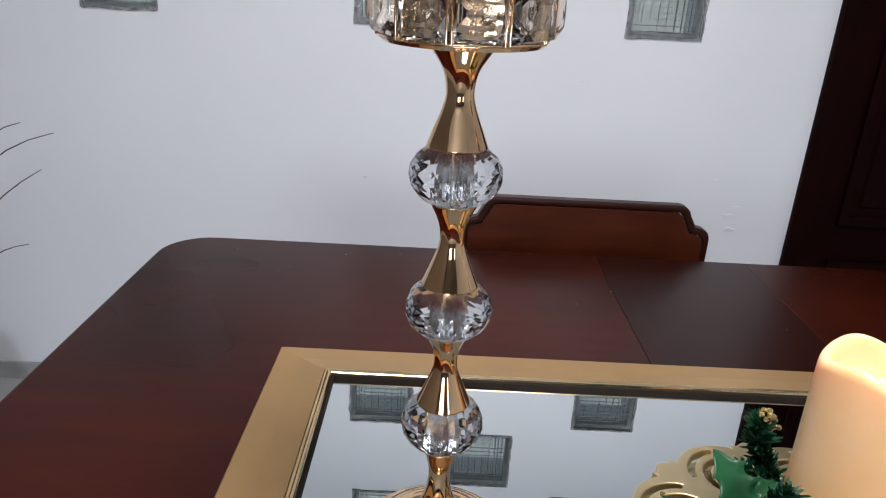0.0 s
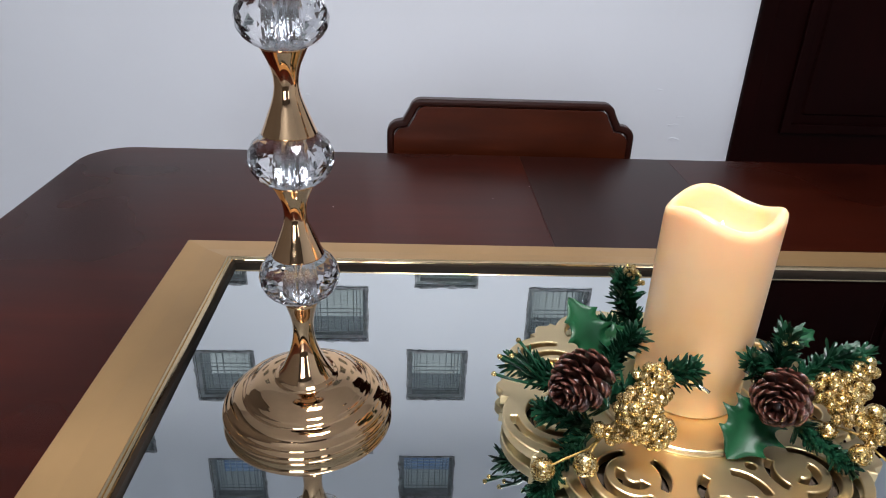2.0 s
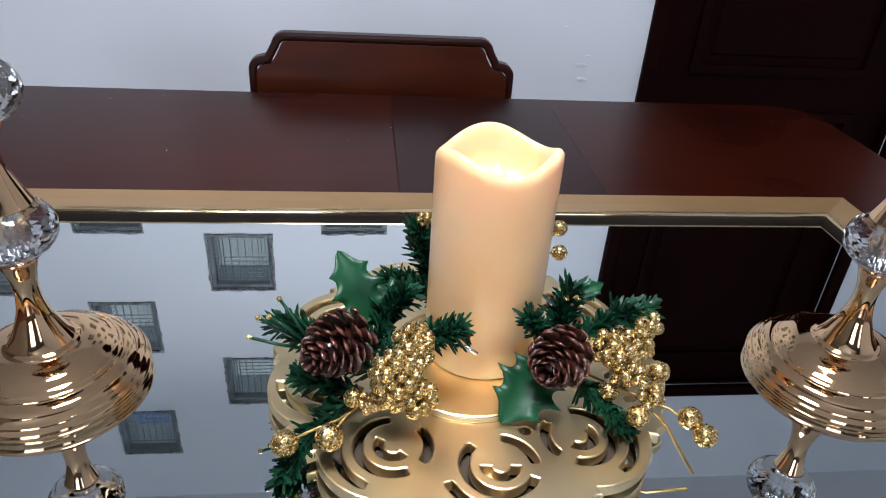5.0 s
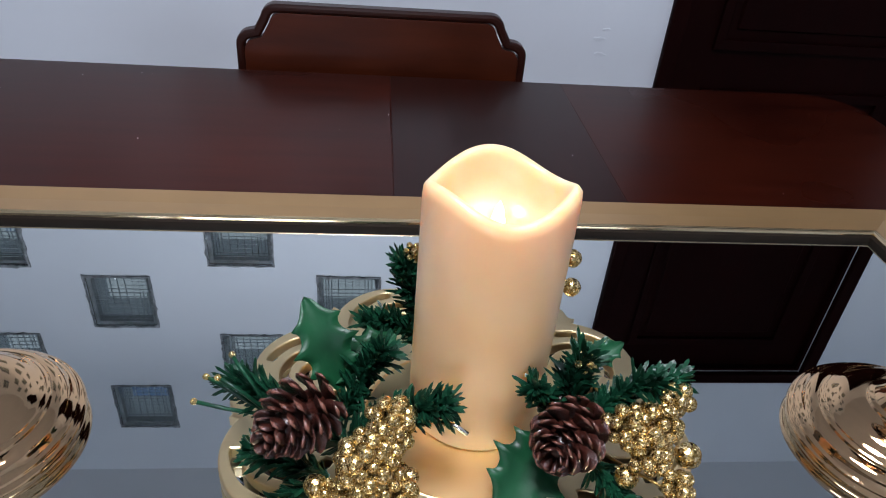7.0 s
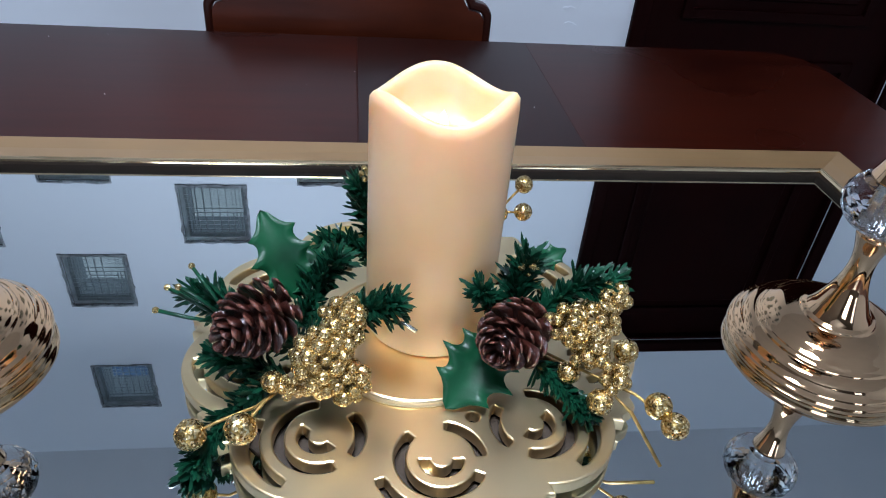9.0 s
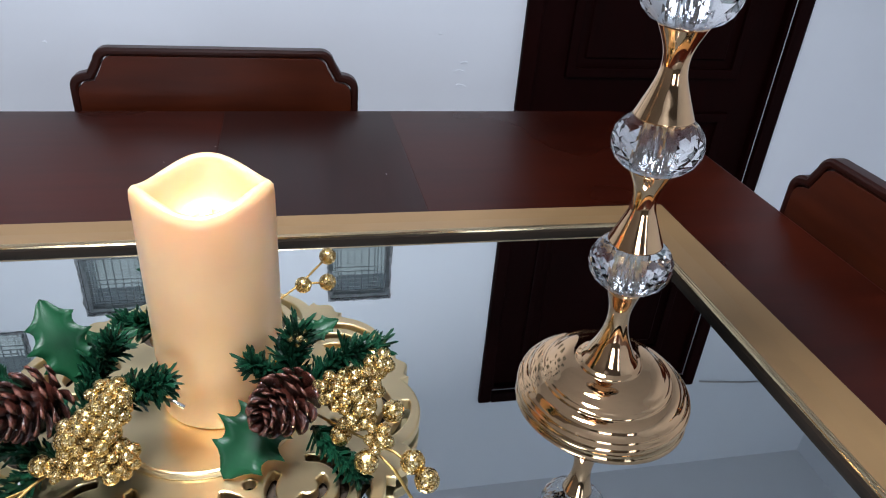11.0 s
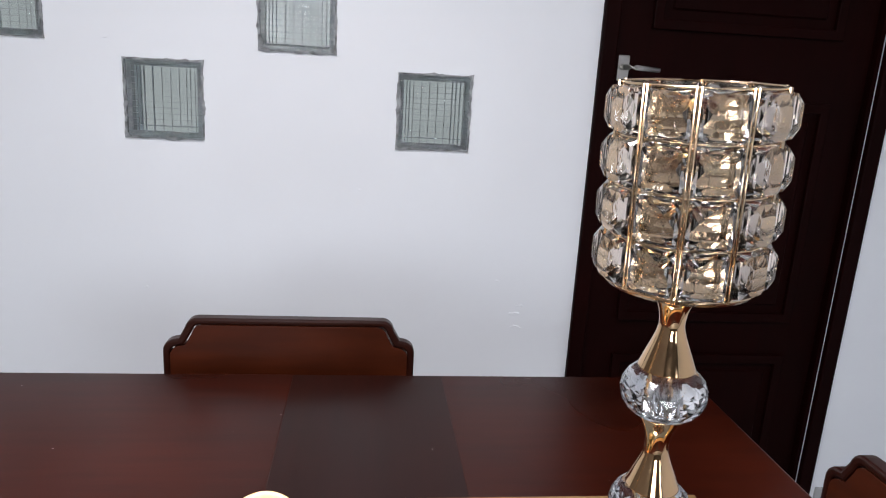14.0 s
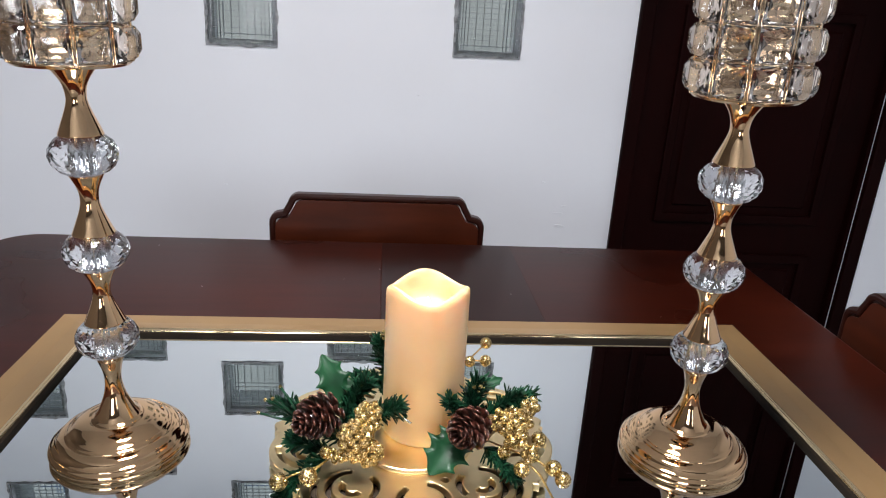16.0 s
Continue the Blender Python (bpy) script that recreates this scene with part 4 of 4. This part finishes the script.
stem(right, [(0.625, 0.545, 0.815), (0.650, 0.515, 0.822), (0.672, 0.495, 0.824), (0.686, 0.477, 0.822)])
stem(right, [(0.655, 0.508, 0.823), (0.672, 0.492, 0.812), (0.688, 0.474, 0.788)], 0.0011)
sprig(right, [(0.62, 0.545, 0.82), (0.612, 0.556, 0.850), (0.618, 0.560, 0.868)], 0.0213, 5250, 31, 0.00105)
sprig(right, [(0.625, 0.548, 0.835), (0.648, 0.550, 0.858), (0.668, 0.548, 0.862)], 0.0190, 5250, 32, 0.00105)
sprig(right, [(0.61, 0.55, 0.83), (0.597, 0.553, 0.845), (0.590, 0.548, 0.856)], 0.0168, 4461, 33, 0.00105)
sprig(right, [(0.625, 0.535, 0.812), (0.640, 0.515, 0.806), (0.650, 0.500, 0.803)], 0.0157, 4461, 34, 0.00105)
cluster(right, (0.619, 0.556, 0.868), 0.005, 8, 0.0019, 35)
holly(right, (0.605, 0.545, 0.824), (-0.62, -0.62, -0.42), (0.1, -0.5, 0.85), 0.054, 0.044)
holly(right, (0.618, 0.562, 0.858), (0.75, 0.25, 0.35), (0.0, -0.5, 0.85), 0.030, 0.016)

back = thing("christmas_pick", Matrix(), "pine sprig with tiny gold berries and three gold balls", "decoration", GROUP)
sprig(back, [(0.545, 0.640, 0.806), (0.528, 0.652, 0.838), (0.522, 0.655, 0.862)], 0.0213, 6300, 41, 0.00105)
sprig(back, [(0.540, 0.640, 0.808), (0.515, 0.640, 0.826), (0.500, 0.632, 0.832)], 0.0190, 4986, 42, 0.00105)
cluster(back, (0.527, 0.654, 0.872), 0.0055, 12, 0.0022, 43)
cluster(back, (0.534, 0.656, 0.862), 0.005, 10, 0.0022, 44)
for p, r in (((0.644, 0.685, 0.848), 0.0068), ((0.643, 0.672, 0.832), 0.0068), ((0.624, 0.668, 0.833), 0.0066)):
    berry(back, p, r)
stem(back, [(0.548, 0.644, 0.808), (0.60, 0.655, 0.825), (0.622, 0.668, 0.834), (0.644, 0.685, 0.848)])
stem(back, [(0.624, 0.668, 0.834), (0.643, 0.672, 0.832)])

# ---- plant in the corner ----
plant = thing("dry_branches", pose(-1.07, 1.86, FLOOR), "dark dry branches standing in a black pot", "plant")
part("pot", lathe([(0, 0), (0.070, 0), (0.098, 0.05), (0.092, 0.12), (0.072, 0.165), (0.080, 0.178), (0.066, 0.178), (0.06, 0.15), (0, 0.15)], 32), M_BLACK, plant, "black glazed pot", smooth=True)
for a, b, tip in (((0.02, -0.02, 0.45), (0.16, -0.10, 0.78), (0.525, -0.26, 0.887)), ((0.02, -0.02, 0.45), (0.2, -0.1, 0.84), (0.46, -0.26, 0.905)), ((0.01, -0.02, 0.36), (0.18, -0.12, 0.64), (0.488, -0.26, 0.807)),
                  ((0.02, -0.02, 0.30), (0.2, -0.12, 0.56), (0.434, -0.26, 0.636)), ((0.0, 0.0, 0.5), (0.04, -0.05, 0.9), (0.22, -0.2, 1.12)), ((0.0, 0.0, 0.5), (-0.06, -0.05, 0.9), (-0.25, -0.1, 1.1)), ((0, 0, 0.4), (-0.1, -0.03, 0.7), (-0.3, -0.15, 0.85))):
    bm = bmesh.new()
    p0, p1, p2, p3 = Vector((0, 0, 0.14)), Vector(a), Vector(b), Vector(tip)
    pts = [p0 * (1 - t) ** 3 + p1 * 3 * t * (1 - t) ** 2 + p2 * 3 * t * t * (1 - t) + p3 * t ** 3 for t in [k / 14 for k in range(15)]]
    tube(bm, pts, [0.004 - 0.0032 * k / 14 for k in range(15)], 6)
    part("branch", bm, M_DRY, plant, smooth=True)

# ---- chipped plaster on the wall, dust on the table ----
for n_, (x, z, w) in enumerate(((1.085, 0.560, 0.030), (1.075, 0.600, 0.034), (1.09, 0.625, 0.018), (1.02, 0.70, 0.012), (0.05, 0.66, 0.012), (0.62, 0.95, 0.008), (1.13, 1.30, 0.010), (-0.02, 1.31, 0.014))):
    rnd = random.Random(n_)
    loop = [(w / 2 * math.cos(a) * rnd.uniform(0.6, 1.1), w / 7 * math.sin(a) * rnd.uniform(0.5, 1.3)) for a in [2 * math.pi * k / 14 for k in range(14)]]
    tagged(part("plaster_scar", plate("plaster_scar", [loop], 0.0012, 0.0004, M_WALL, pose(0, 0, 0, 90, 8 * rnd.uniform(-1, 1))), M_WALL, m=pose(x, WALL_Y - 0.0012, z)),
           "small raised scar in the white wall plaster", "plaster scar", kind="structure")
dust = bmesh.new()
rnd = random.Random(8)
for k in range(20):
    x, y = rnd.uniform(TX0 + 0.03, TX1 - 0.03), rnd.uniform(0.92, TY1 - 0.03) if k % 3 else rnd.uniform(0.45, 0.9)
    if 0.07 < x < 1.07 and y < 0.91:
        continue
    r_ = rnd.uniform(0.0003, 0.0008)
    bmesh.ops.create_icosphere(dust, subdivisions=1, radius=r_, matrix=Matrix.Translation((x, y, TABLE_Z + r_ * 0.7)))
tagged(part("dust", dust, M_CEIL), "pale specks of dust on the dark tabletop", "dust", kind="stuff")
